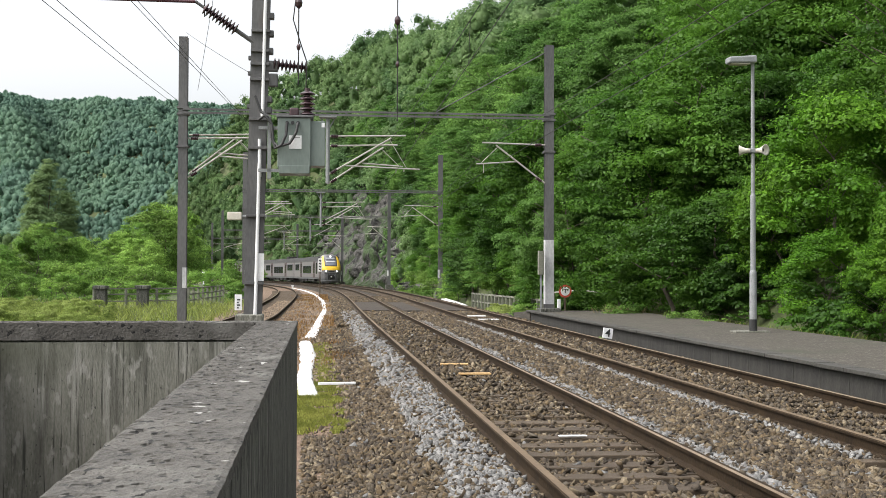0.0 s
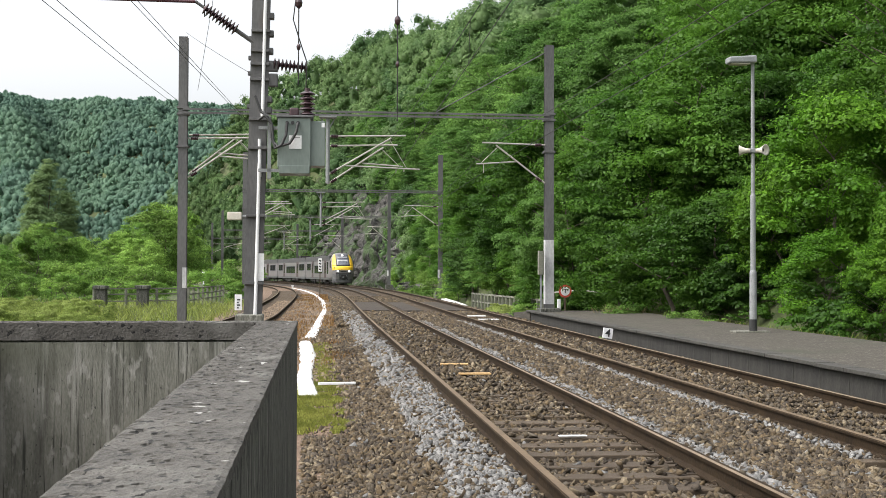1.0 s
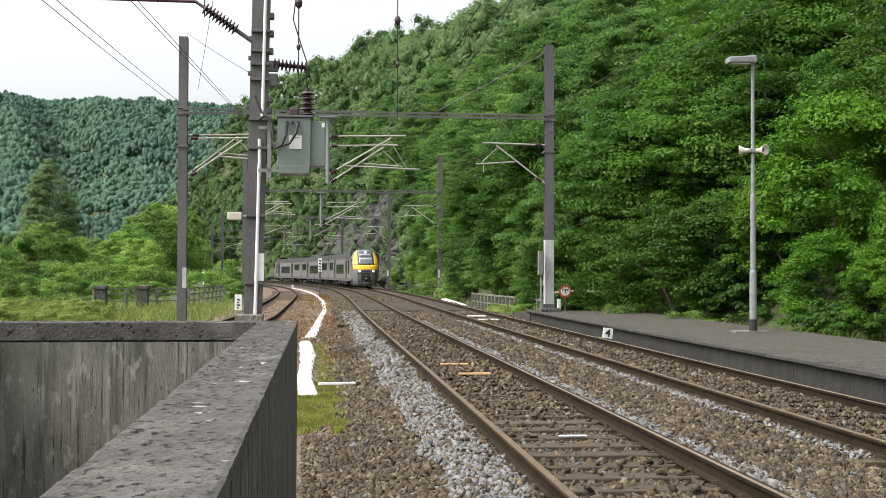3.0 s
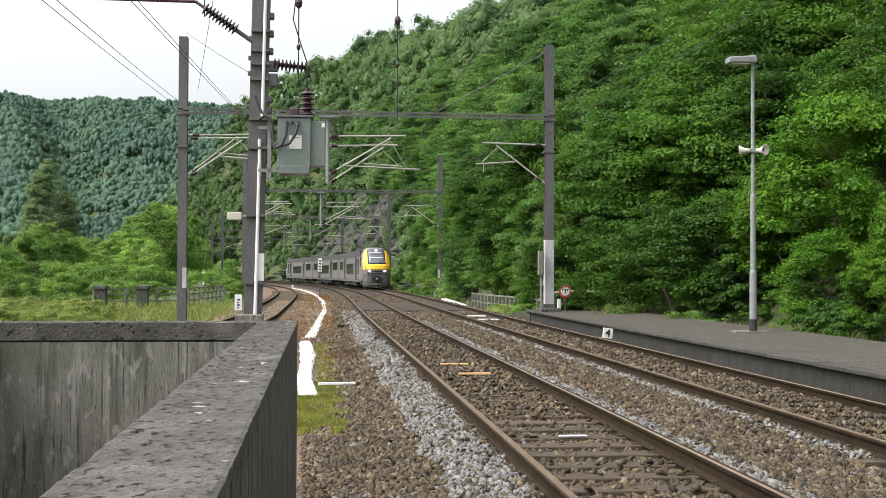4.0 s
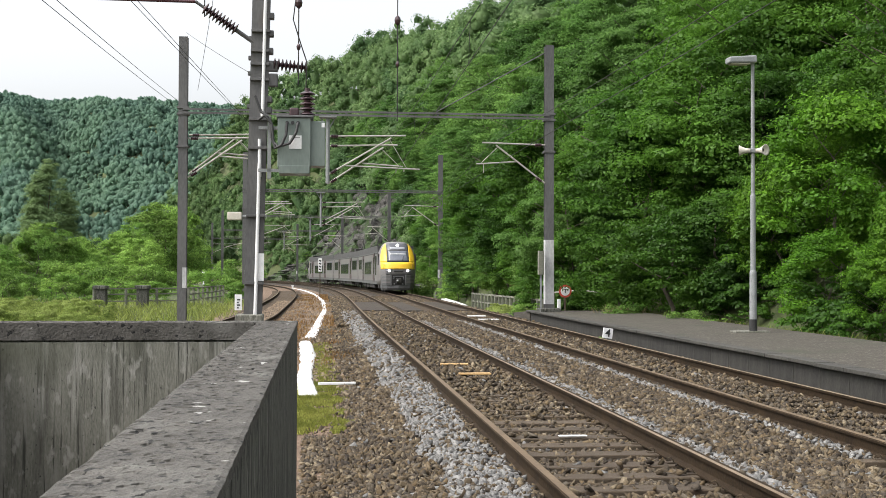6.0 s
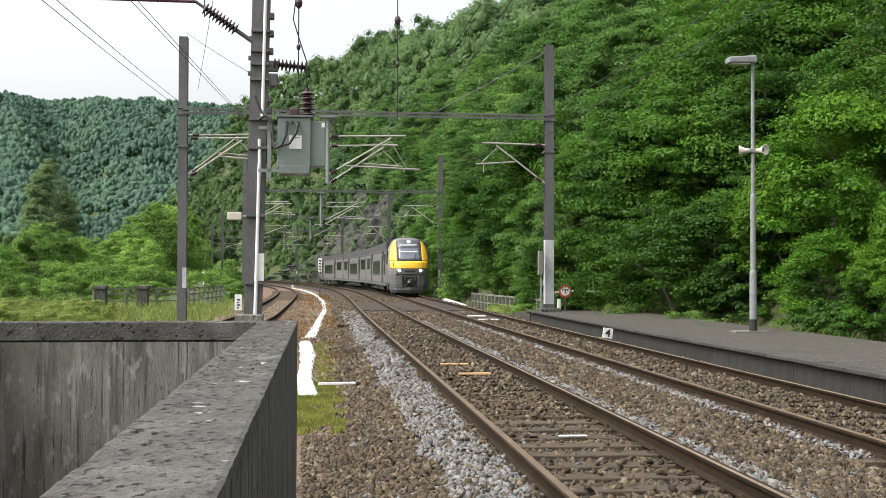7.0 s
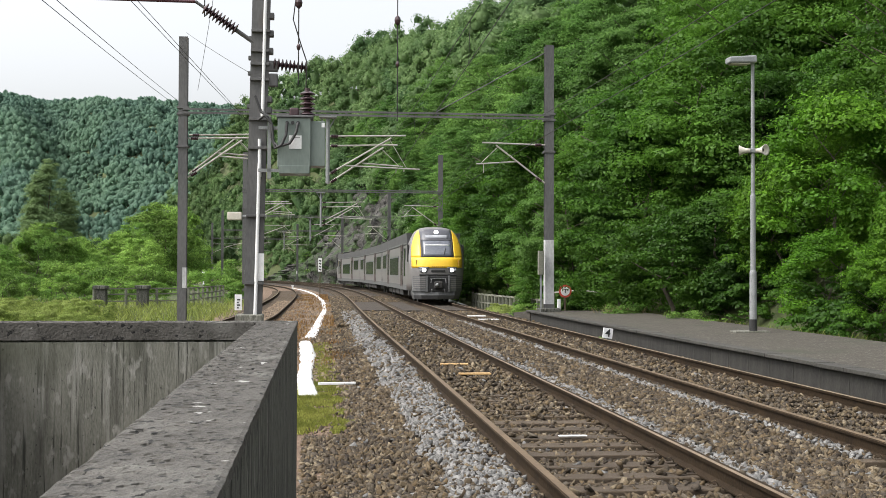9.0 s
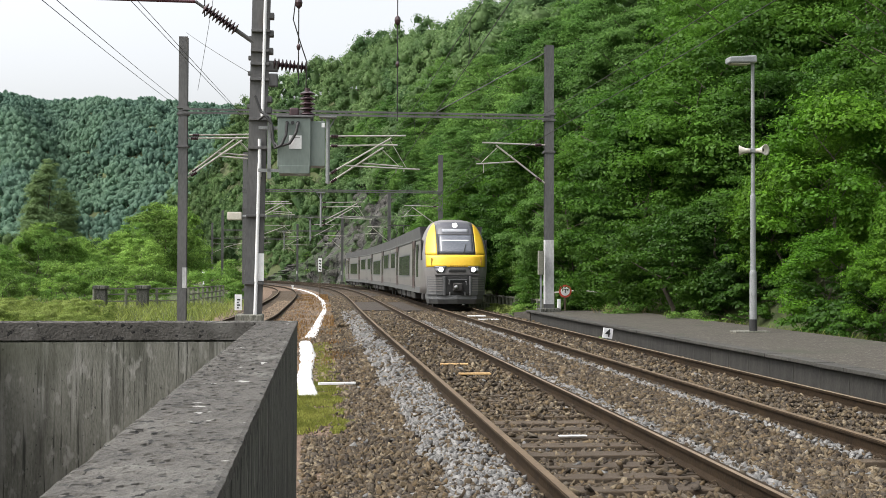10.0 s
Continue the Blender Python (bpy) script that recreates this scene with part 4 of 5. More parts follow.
# ---- rock cutting ----
def rock_face():
    ss, hs = np.arange(100, 236, 0.7), np.linspace(0, 1, 30)
    V = []
    for s in ss:
        top = float(np.interp(s, (100, 125, 145, 180, 205, 236), (2.5, 8.0, 17.0, 18.0, 9.0, 2.0))) * (0.8 + 0.35 * noise.noise((s * 0.09, 0, 3)))
        for h in hs:
            p, th = line(s, 0, 0)
            u = 4.6 + 6.5 * h ** 1.2 + 1.9 * noise.fractal((s * 0.16, h * 2.2, 1), 0.8, 2.1, 6) + 1.3 * abs(noise.noise((s * 0.45 + h * 3, h * 6, 7))) - 0.8 * noise.cell((s * 0.5 + h * 4, h * 5, 2))
            V.append(line(s, u, -0.6 + top * h)[0])
    n = len(hs)
    i, j = np.meshgrid(np.arange(len(ss) - 1), np.arange(n - 1), indexing="ij")
    a = (i * n + j).ravel()
    ob = mesh_np("rock_face", np.array(V), np.stack([a, a + n, a + n + 1, a + 1], 1), M_ROCK)
    tagged(ob, "grey quarried rock face of a railway cutting", "rock face", kind="structure")


rock_face()


# ---- plants ----
def leaf_cloud(rng, centres, radii, per, size, up=0.35, squash=0.8, jit=0.42, shell=0.3):
    """Folded leaf quads in clumps round the centres. Returns an array of (n, 4, 3) corners."""
    n = len(centres) * per
    c = np.repeat(centres, per, 0)
    r = np.repeat(radii, per)
    d = rng.normal(size=(n, 3))
    d /= np.linalg.norm(d, axis=1, keepdims=True)
    d[:, 2] = np.where(d[:, 2] < -0.35, -d[:, 2], d[:, 2])
    p = c + d * (r * (rng.uniform(shell, 1.08, n) ** 0.7))[:, None] * np.array([1, 1, squash])
    nrm = d + rng.normal(size=(n, 3)) * jit + np.array([0, 0, up])
    nrm /= np.linalg.norm(nrm, axis=1, keepdims=True)
    t = np.cross(nrm, rng.normal(size=(n, 3)))
    t /= np.linalg.norm(t, axis=1, keepdims=True)
    b = np.cross(nrm, t)
    s = (size * rng.uniform(0.6, 1.35, n))[:, None]
    return np.stack([p - t * s, p + b * s * 0.55 - nrm * s * 0.22, p + t * s, p - b * s * 0.55 - nrm * s * 0.22], 1)


def crown(rng, height, radius, clumps, per, size, shape=1.0, low=0.2, jit=0.42, fat=(0.2, 0.42), squash=0.8):
    """Clump centres over an egg-shaped crown, then leaves."""
    bough = rng.normal(size=(max(6, clumps // 7), 3))
    bough /= np.linalg.norm(bough, axis=1, keepdims=True)
    d = bough[rng.integers(0, len(bough), clumps)] + rng.normal(size=(clumps, 3)) * 0.3
    d /= np.linalg.norm(d, axis=1, keepdims=True)
    zc = height * (1 + low) / 2
    hz = height * (1 - low) / 2
    k = rng.uniform(0.55, 0.95, clumps) ** 0.6
    c = d * k[:, None] * np.array([radius, radius, hz])
    taper = np.clip(1.15 - 0.55 * shape * (c[:, 2] / hz), 0.35, 1.35)
    c[:, 0] *= taper
    c[:, 1] *= taper
    c[:, 2] += zc
    rad = radius * rng.uniform(*fat, clumps)
    return leaf_cloud(rng, c, rad, per, size, jit=jit, squash=squash)


def quads(name, q, material, parent=None):
    n = len(q)
    return mesh_np(name, q.reshape(-1, 3), np.arange(n * 4).reshape(n, 4), material, parent)


def trunk_mesh(rng, height, r, radius):
    bm = bmesh.new()
    pts = [Vector((0, 0, -0.5))]
    for k in range(1, 6):
        pts.append(Vector((rng.normal() * 0.08 * k, rng.normal() * 0.08 * k, height * 0.8 * k / 5)))
    for i in range(5):
        tube(bm, pts[i], pts[i + 1], r * (1 - 0.17 * i), r * (1 - 0.17 * (i + 1)), 8)
    for k in range(9):
        f = rng.uniform(0.3, 0.95)
        p = pts[0].lerp(pts[-1], f)
        a = rng.uniform(0, 6.28)
        q = p + Vector((math.cos(a) * radius * 0.75, math.sin(a) * radius * 0.75, height * rng.uniform(0.08, 0.2)))
        tube(bm, p, q, r * 0.4 * (1.1 - f), r * 0.12, 6)
    return bm


TREES = {}


def tree(kind, m):
    """A tree or bush thing of that kind; the first is built, the rest are copies."""
    name, height, radius, clumps, per, size, shape, low, material, label, category, r = kind
    if name in TREES:
        return copy_thing(TREES[name], m)
    rng = np.random.default_rng(len(TREES) + 11)
    e = thing(category.replace(" ", "_"), m, label, category, label + "s")
    part("trunk", trunk_mesh(rng, height, r, radius), M_BARK, e)
    quads("crown", crown(rng, height, radius, clumps, per, size, shape, low, jit=0.32, squash=0.4 if material in (L_DARK, L_WOOD) else 0.6), material, e)
    TREES[name] = e
    return e


LIGHT_A = ("la", 6.3, 2.3, 115, 150, 0.072, 0.8, 0.12, L_LIGHT, "young tree with light green feathery leaves", "tree", 0.08)
LIGHT_B = ("lb", 5.0, 2.0, 85, 150, 0.072, 0.5, 0.1, L_LIGHT, "low young tree with bright green leaves", "tree", 0.07)
DARK_A = ("da", 7.0, 3.0, 130, 170, 0.085, 0.5, 0.05, L_DARK, "broad dark green leafy tree at the slope foot", "tree", 0.16)
DARK_B = ("db", 5.6, 2.8, 110, 160, 0.085, 0.4, 0.02, L_DARK, "spreading dark green shrub tree", "tree", 0.12)
WOOD_A = ("wa", 11, 3.6, 105, 120, 0.11, 0.6, 0.1, L_WOOD, "mature green woodland tree on the slope", "tree", 0.2)
WOOD_B = ("wb", 9, 3.2, 95, 120, 0.11, 0.4, 0.05, L_WOOD, "round-crowned woodland tree on the slope", "tree", 0.18)
# WOOD_C has WOOD_A's size with the darker L_DARK leaves.
WOOD_C = ("wc", 11, 3.6, 105, 120, 0.11, 0.5, 0.08, L_DARK, "dark-leaved woodland tree on the right of the slope", "tree", 0.2)
BUSH_C = ("bc", 1.6, 1.2, 34, 90, 0.07, 0.2, -0.1, L_DARK, "low dark bramble along the platform back", "bush", 0.03)
BUSH_A = ("ba", 3.6, 2.2, 55, 100, 0.085, 0.3, -0.05, L_BUSH, "light green bush on the railway bank", "bush", 0.06)
BUSH_B = ("bb", 2.2, 1.6, 40, 100, 0.07, 0.2, -0.1, L_BUSH, "low rounded bush among weeds", "bush", 0.04)
BANK_T = ("bt", 6.3, 2.1, 95, 150, 0.08, 0.7, 0.02, L_BUSH, "pale green bushy tree on the railway bank", "tree", 0.08)
WEED = ("we", 1.3, 1.3, 30, 80, 0.06, 0.1, -0.15, L_WEED, "clump of tall yellow-green weeds on the bank", "weed clump", 0.02)
TALL = ("ta", 21, 3.1, 380, 140, 0.13, 0.6, 0.03, L_TALL, "tall narrow tree standing above the bushes", "tree", 0.3)


def ray_place(px, d):
    x = (px - 784) / 2050 * d
    return x, d


def plant(kind, px, d, scale=1.0, lift=None, rnd=random.Random(5)):
    x, y = ray_place(px, d)
    z = float(terrain(x, y)) if lift is None else lift
    ob = tree(kind, Matrix.Translation((x, y, z)) @ Matrix.Rotation(rnd.uniform(0, 6.28), 4, "Z"))
    ob.scale = (scale * rnd.uniform(0.9, 1.1), scale * rnd.uniform(0.9, 1.1), scale)
    return ob


for px, d, k in ((1487, 33, 0.90), (1425, 35, 0.70), (1580, 32, 0.60), (1640, 34, 0.66), (1535, 35, 0.72)):
    plant(LIGHT_A, px, d, k)
for px, d, k in ((1385, 35, 0.75), (1470, 30.5, 0.55), (1560, 28, 0.45), (1620, 28, 0.6), (1360, 38, 0.6), (1450, 37, 0.7)):
    plant(LIGHT_B, px, d, k)
for px, d, k in ((1130, 46, 0.95), (1235, 44, 1.0), (1300, 43, 0.85), (1060, 52, 0.85), (1180, 52, 1.1), (940, 60, 0.9), (1000, 58, 1.0), (880, 70, 0.9), (1340, 48, 1.2), (1420, 50, 1.25), (1520, 47, 1.2), (1260, 55, 1.2)):
    plant(DARK_A, px, d, k)
for px, d, k in ((1100, 43, 0.7), (1190, 40, 0.75), (1270, 38, 0.7), (1050, 47, 0.6), (1330, 38.5, 0.6), (985, 54, 0.7), (915, 62, 0.75), (860, 72, 0.7), (840, 80, 0.8), (1390, 45, 1.0)):
    plant(DARK_B, px, d, k)
for px, d, k in ((935, 46.0, 0.25), (1100, 40, 0.3), (1210, 35, 0.28), (1265, 33.5, 0.22), (810, 78, 0.6), (775, 92, 0.8), (735, 104, 0.7), (1067, 29.5, 0.075)):
    plant(BUSH_A, px, d, k, None if d > 30 else -0.3)
rbk = random.Random(19)
for _ in range(46):
    s_ = rbk.uniform(8, 42)
    p_ = line(s_, rbk.uniform(6.7, 9.0), 0)[0]
    ob = tree(BUSH_C, Matrix.Translation((p_.x, p_.y, float(terrain(p_.x, p_.y)))) @ Matrix.Rotation(rbk.uniform(0, 6.28), 4, "Z"))
    k = rbk.uniform(0.45, 1.0)
    ob.scale = (k, k, k)
rfill = random.Random(23)
for _ in range(70):
    px_ = rfill.choice((rfill.uniform(690, 838), rfill.uniform(690, 838), rfill.uniform(940, 1010)))
    d_ = float(np.interp(px_, FOOT_PX, FOOT_R)) + rfill.uniform(-2, 14)
    plant((BUSH_A, WOOD_B, DARK_B)[rfill.randrange(3)], px_, d_, rfill.uniform(0.35, 0.7), rnd=rfill)
for _ in range(26):
    px_ = rfill.uniform(842, 945)
    d_ = float(np.interp(px_, FOOT_PX, FOOT_R)) + rfill.uniform(1, 12)
    plant(DARK_B if rfill.random() < 0.6 else WOOD_B, px_, d_, rfill.uniform(0.3, 0.55), rnd=rfill)
# bank on the left
rb = random.Random(8)
for px, d, k in ((60, 95, 1.9), (130, 105, 1.7), (20, 85, 1.6), (240, 110, 2.0), (210, 92, 1.5), (290, 120, 1.8), (170, 120, 2.0), (350, 125, 1.6), (395, 130, 1.5), (-30, 80, 1.7), (270, 100, 1.3), (100, 78, 1.1), (310, 140, 2.2), (230, 135, 2.3), (80, 130, 2.2), (0, 120, 2.2), (330, 160, 2.3), (380, 170, 2.2), (150, 150, 2.2), (420, 180, 2.2), (450, 195, 2.0)):
    plant(BUSH_A, px, d, k * rb.uniform(0.3, 0.62))
for px, d, k in ((50, 70, 0.8), (120, 74, 0.85), (180, 70, 0.6), (10, 66, 0.9), (230, 74, 0.6), (280, 78, 0.6), (90, 80, 1.2), (150, 82, 1.2), (-20, 72, 1.2), (400, 80, 0.7), (415, 75, 0.6), (340, 86, 0.9), (260, 80, 1.1), (200, 76, 1.1), (375, 92, 0.9)):
    plant(BUSH_B, px, d, k)
rk = random.Random(77)
for _ in range(95):
    s_, h_ = rk.choice((rk.uniform(98, 140), rk.uniform(98, 140), rk.uniform(140, 230))), rk.random()
    top = float(np.interp(s_, (100, 125, 145, 180, 205, 236), (2.5, 7.0, 13.0, 13.0, 7.0, 2.0)))
    if 140 < s_ < 195 and h_ < 0.75 and rk.random() < 0.75:
        continue
    p_ = line(s_, 5.6 + 8.0 * h_ ** 1.3, -0.6 + 0.9 * top * h_)[0]
    ob = tree(BUSH_A if h_ < 0.6 else WOOD_B, Matrix.Translation(p_) @ Matrix.Rotation(rk.uniform(0, 6.28), 4, "Z"))
    k = rk.uniform(0.3, 0.75) if h_ < 0.6 else rk.uniform(0.3, 0.5)
    ob.scale = (k, k, k * 0.9)
for px, d, k in ((62, 95, 1.08), (108, 102, 1.0), (85, 99, 1.12), (20, 108, 0.95), (215, 104, 1.0), (250, 100, 0.85), (272, 136, 1.72), (302, 142, 1.8), (238, 130, 1.35), (322, 152, 1.45), (140, 118, 1.0), (165, 140, 1.2), (-15, 92, 0.9)):
    plant(BANK_T, px, d, k * rb.uniform(0.86, 1.0), rnd=rb)
plant(TALL, 90, 150, 0.92)
rwd = random.Random(61)
for _ in range(40):
    px_ = rwd.uniform(805, 905)
    plant(BUSH_A if rwd.random() < 0.6 else LIGHT_B, px_, float(np.interp(px_, FOOT_PX, FOOT_R)) + rwd.uniform(0, 9), rwd.uniform(0.35, 0.6), rnd=rwd)
for _ in range(70):
    d_ = rwd.uniform(36, 58)
    px_ = rwd.uniform(-40, 175)
    plant(WEED, px_, d_, rwd.uniform(0.25, 0.6), rnd=rwd)
for _ in range(34):
    p_ = line(rwd.uniform(41, 64), rwd.uniform(3.4, 7.0), 0)[0]
    ob = tree(WEED if rwd.random() < 0.6 else BUSH_B, Matrix.Translation((p_.x, p_.y, float(terrain(p_.x, p_.y)))) @ Matrix.Rotation(rwd.uniform(0, 6.28), 4, "Z"))
    k = rwd.uniform(0.4, 0.9)
    ob.scale = (k, k, k)
for _ in range(18):
    p_ = line(rwd.uniform(46, 76), rwd.uniform(5.5, 8.5), 0)[0]
    ob = tree(BUSH_A, Matrix.Translation((p_.x, p_.y, float(terrain(p_.x, p_.y)) - 0.2)) @ Matrix.Rotation(rwd.uniform(0, 6.28), 4, "Z"))
    k = rwd.uniform(0.45, 0.75)
    ob.scale = (k, k, k)
for _ in range(26):
    p_ = line(rwd.uniform(41, 53), rwd.uniform(2.1, 2.7), -0.45)[0]
    ob = tree(WEED, Matrix.Translation(p_) @ Matrix.Rotation(rwd.uniform(0, 6.28), 4, "Z"))
    k = rwd.uniform(0.22, 0.42)
    ob.scale = (k, k, k)

for _ in range(46):
    px_ = rfill.uniform(700, 860)
    d_ = float(np.interp(px_, FOOT_PX, FOOT_R)) + rfill.uniform(12, 62)
    plant(WOOD_B if rfill.random() < 0.6 else WOOD_A, px_, d_, rfill.uniform(0.5, 0.8), rnd=rfill)

# woodland edge on the spur: separate trees, then the joined far woods
rw = random.Random(21)
count = 0
while count < 130:
    px, f = rw.uniform(600, 1640), rw.uniform(0.0, 1.0)
    r0 = float(np.interp(px, FOOT_PX, FOOT_R))
    d = r0 + (6 if px > 720 else 3) + 55 * f
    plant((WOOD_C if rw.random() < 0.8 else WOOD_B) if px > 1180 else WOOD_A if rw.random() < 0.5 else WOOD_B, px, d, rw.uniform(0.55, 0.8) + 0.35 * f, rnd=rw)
    count += 1


def lump(seg, ring):
    """A unit sphere grid: corners and quads."""
    a, b = np.linspace(0, 2 * np.pi, seg, endpoint=False), np.linspace(0.08, np.pi * 0.8, ring)
    B, A = np.meshgrid(b, a, indexing="ij")
    v = np.stack([np.sin(B) * np.cos(A), np.sin(B) * np.sin(A), np.cos(B)], -1).reshape(-1, 3)
    f = [(i * seg + k, i * seg + (k + 1) % seg, (i + 1) * seg + (k + 1) % seg, (i + 1) * seg + k) for i in range(ring - 1) for k in range(seg)]
    return v, np.array(f)[:, ::-1]


def lumpy_crown(rng, height, radius, lumps, seg, ring, leaves, size, fat, up):
    """A joined far crown: a dome of many uneven lumps round a core, with sprays of leaves over them."""
    V, F, n0 = [], [], 0
    lv, lf = lump(seg, ring)
    cs, rs_ = [], []
    for k in range(lumps):
        zz, a = rng.uniform(-0.35, 1.0), rng.uniform(0, 6.28)
        flat = math.sqrt(max(0.0, 1 - zz * zz))
        rr = radius * (rng.uniform(*fat) if k else 0.62)
        off = radius * rng.uniform(0.55, 0.8) * (1 if k else 0)
        c = np.array([math.cos(a) * off * flat, math.sin(a) * off * flat, height * 0.55 + height * 0.36 * zz * (1 if k else 0)])
        bumpy = 1 + 0.2 * rng.normal(size=(len(lv), 1))
        V.append(lv * bumpy * rr * 0.52 * np.array([1, 1, 0.8 if k else 1.3]) + c)
        F.append(lf + n0)
        n0 += len(lv)
        if k:
            cs.append(c)
            rs_.append(rr)
    q = leaf_cloud(rng, np.array(cs), np.array(rs_), leaves // lumps, size, jit=0.45, shell=0.6, up=up)
    V.append(q.reshape(-1, 3))
    F.append(np.arange(len(q) * 4).reshape(-1, 4) + n0)
    return np.concatenate(V), np.concatenate(F)


def woods(name, seed, protos, spots, material, label, sink=1.0):
    """Joined crowns of trees nobody could count."""
    rng = np.random.default_rng(seed)
    V, F, n0 = [], [], 0
    for x, y, sc in spots:
        v, f = protos[rng.integers(len(protos))]
        a = rng.uniform(0, 6.28)
        ca, sa = math.cos(a), math.sin(a)
        R = np.array([[ca, -sa, 0], [sa, ca, 0], [0, 0, 1]]) * sc
        R[2, 2] *= rng.uniform(0.85, 1.2)
        V.append((v @ R.T + np.array([x, y, float(terrain(x, y)) - sink])).astype(np.float32))
        F.append(f + n0)
        n0 += len(v)
    tagged(mesh_np(name, np.concatenate(V), np.concatenate(F), material, smooth=True), label, "woodland", kind="stuff")


rngp = np.random.default_rng(3)
P_MID = [lumpy_crown(rngp, 11, 3.9, 18, 6, 3, 860, 0.2, (0.24, 0.44), 0.35) for _ in range(7)]
spots, rs = [], random.Random(31)
for _ in range(700):
    px = rs.uniform(440, 1640)
    r0, r1 = float(np.interp(px, FOOT_PX, FOOT_R)), float(np.interp(px, TOP_PX, TOP_R))
    lo = r0 + 45 if px > 720 else r0 - 2
    d = lo + (r1 + 6 - lo) * rs.random() ** 0.8
    x, y = ray_place(px, d)
    spots.append((x, y, rs.uniform(0.7, 1.25)))
for _ in range(170):
    px = rs.uniform(200, 445)
    x, y = ray_place(px, rs.uniform(296, 424))
    spots.append((x, y, rs.uniform(0.55, 1.0)))
for px in range(445, 900, 7):
    r1 = float(np.interp(px, TOP_PX, TOP_R))
    x, y = ray_place(px + rs.uniform(-4, 4), r1 + rs.uniform(-8, 4))
    spots.append((x, y, rs.uniform(0.5, 1.2)))
for _ in range(130):
    px = rs.uniform(440, 740)
    x, y = ray_place(px, float(np.interp(px, FOOT_PX, FOOT_R)) + rs.uniform(-5, 26))
    spots.append((x, y, rs.uniform(0.35, 0.75)))
woods("hillside_woods", 7, P_MID, spots, L_MID, "dense green broadleaf woods covering a steep hillside")


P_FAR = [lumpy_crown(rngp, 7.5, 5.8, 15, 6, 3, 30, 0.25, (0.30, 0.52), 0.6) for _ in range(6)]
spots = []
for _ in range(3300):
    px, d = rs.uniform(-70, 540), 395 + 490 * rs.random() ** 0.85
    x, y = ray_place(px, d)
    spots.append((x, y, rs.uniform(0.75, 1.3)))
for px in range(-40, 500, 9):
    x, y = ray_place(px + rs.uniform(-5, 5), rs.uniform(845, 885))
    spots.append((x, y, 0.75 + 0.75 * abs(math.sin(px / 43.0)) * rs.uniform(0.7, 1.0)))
woods("far_woods", 14, P_FAR, spots, L_FAR, "blue-green woods on the far side of the valley, haze in the colour", 3.4)


spots = []
for _ in range(190):
    px = rs.uniform(-60, 480)
    d = rs.uniform(230, 430)
    x, y = ray_place(px, d)
    if px < 400 or d > np.interp(px, FOOT_PX, FOOT_R):
        spots.append((x, y, rs.uniform(0.8, 1.3)))
woods("valley_woods", 12, P_MID, spots, L_MID, "green woods on the valley floor")


def blades(name, spots, height, width, material, label, seed):
    """Grass: thin folded blades."""
    rng = np.random.default_rng(seed)
    p = np.array(spots)
    n = len(p)
    a = rng.uniform(0, 6.28, n)
    h = height * rng.uniform(0.4, 1.3, n)
    side = np.stack([np.cos(a), np.sin(a), np.zeros(n)], 1) * width
    tip = p + np.stack([rng.normal(size=n) * 0.35 * h, rng.normal(size=n) * 0.35 * h, h], 1)
    mid = (p + tip) / 2 + np.stack([np.zeros(n), np.zeros(n), 0.1 * h], 1)
    q = np.stack([p - side * 0.6, p + side * 0.6, mid + side * 0.5, tip], 1)
    tagged(quads(name, q, material), label, "grass", kind="stuff")


rg = random.Random(41)
sp = []
for _ in range(26000):
    d = 11 + 60 * rg.random() ** 1.3
    x = rg.uniform(-0.46, -0.12) * d
    u = x - (_x[int(40 / STEP)] - 0.1 * (d - 4)) - TWO
    if u < siding(max(d - 4, 14)) - 1.6:
        sp.append((x, d, float(terrain(x, d)) - 0.02))
blades("bank_grass", sp, 0.42, 0.022, L_GRASS, "yellow-green rough grass on the railway bank", 3)
sp = []
for _ in range(40000):
    s, u = min(15.5, 9.4 + abs(rg.gauss(0, 3.2))), rg.uniform(-6.75, -5.3)
    p = line(s, u, -0.352)[0]
    if u > -5.66 + 0.3 * noise.noise((p.y * 1.6, 1.5, 6)) + rg.gauss(0, 0.05) or s < 9.75 + 0.9 * noise.noise((p.x * 5, 2.0, 1)) + rg.gauss(0, 0.2):
        continue
    if noise.noise((p.x * 3.2, p.y * 2.1, 4)) > -0.22 + rg.gauss(0, 0.12):
        sp.append(tuple(p))
for _ in range(3500):
    s, u = rg.uniform(15, 27), rg.gauss(-5.85, 0.14)
    sp.append(tuple(line(s, u, -0.355)[0]))
blades("path_moss", sp, 0.045, 0.014, L_MOSS, "yellow-green moss and short grass on the path", 5)
sp = []
for _ in range(12000):
    s, u = 18 + 75 * rg.random(), rg.choice((rg.gauss(-5.3, 0.35), rg.gauss(-6.9, 0.4)))
    p = line(s, u, -0.36)[0]
    if noise.noise((p.x * 0.8, p.y * 0.3, 9)) > -0.08:
        sp.append(tuple(p))
blades("dry_weeds", sp, 0.12, 0.028, L_DRY, "dry rusty brown weeds beside the track", 6)
sp = []
for _ in range(6500):
    s, u = rg.uniform(-2, 46), 5.45 + abs(rg.gauss(0, 0.6)) 
    if s > 37:
        u = rg.uniform(2.0, 7.0)
    p = line(s, u, 0)[0]
    sp.append((p.x, p.y, float(terrain(p.x, p.y)) if u > 5.6 else (0.05 if u > 5.4 else 0.16) if s < 37 else -0.4))
blades("platform_grass", sp, 0.2, 0.012, L_GRASS, "rough grass along the back of the platform", 8)


sp = []
for _ in range(420):
    x, y = ray_place(1095 + rg.gauss(0, 16), 40.5 + rg.gauss(0, 0.5))
    sp.append((x, y, float(terrain(x, y)) + 0.25))
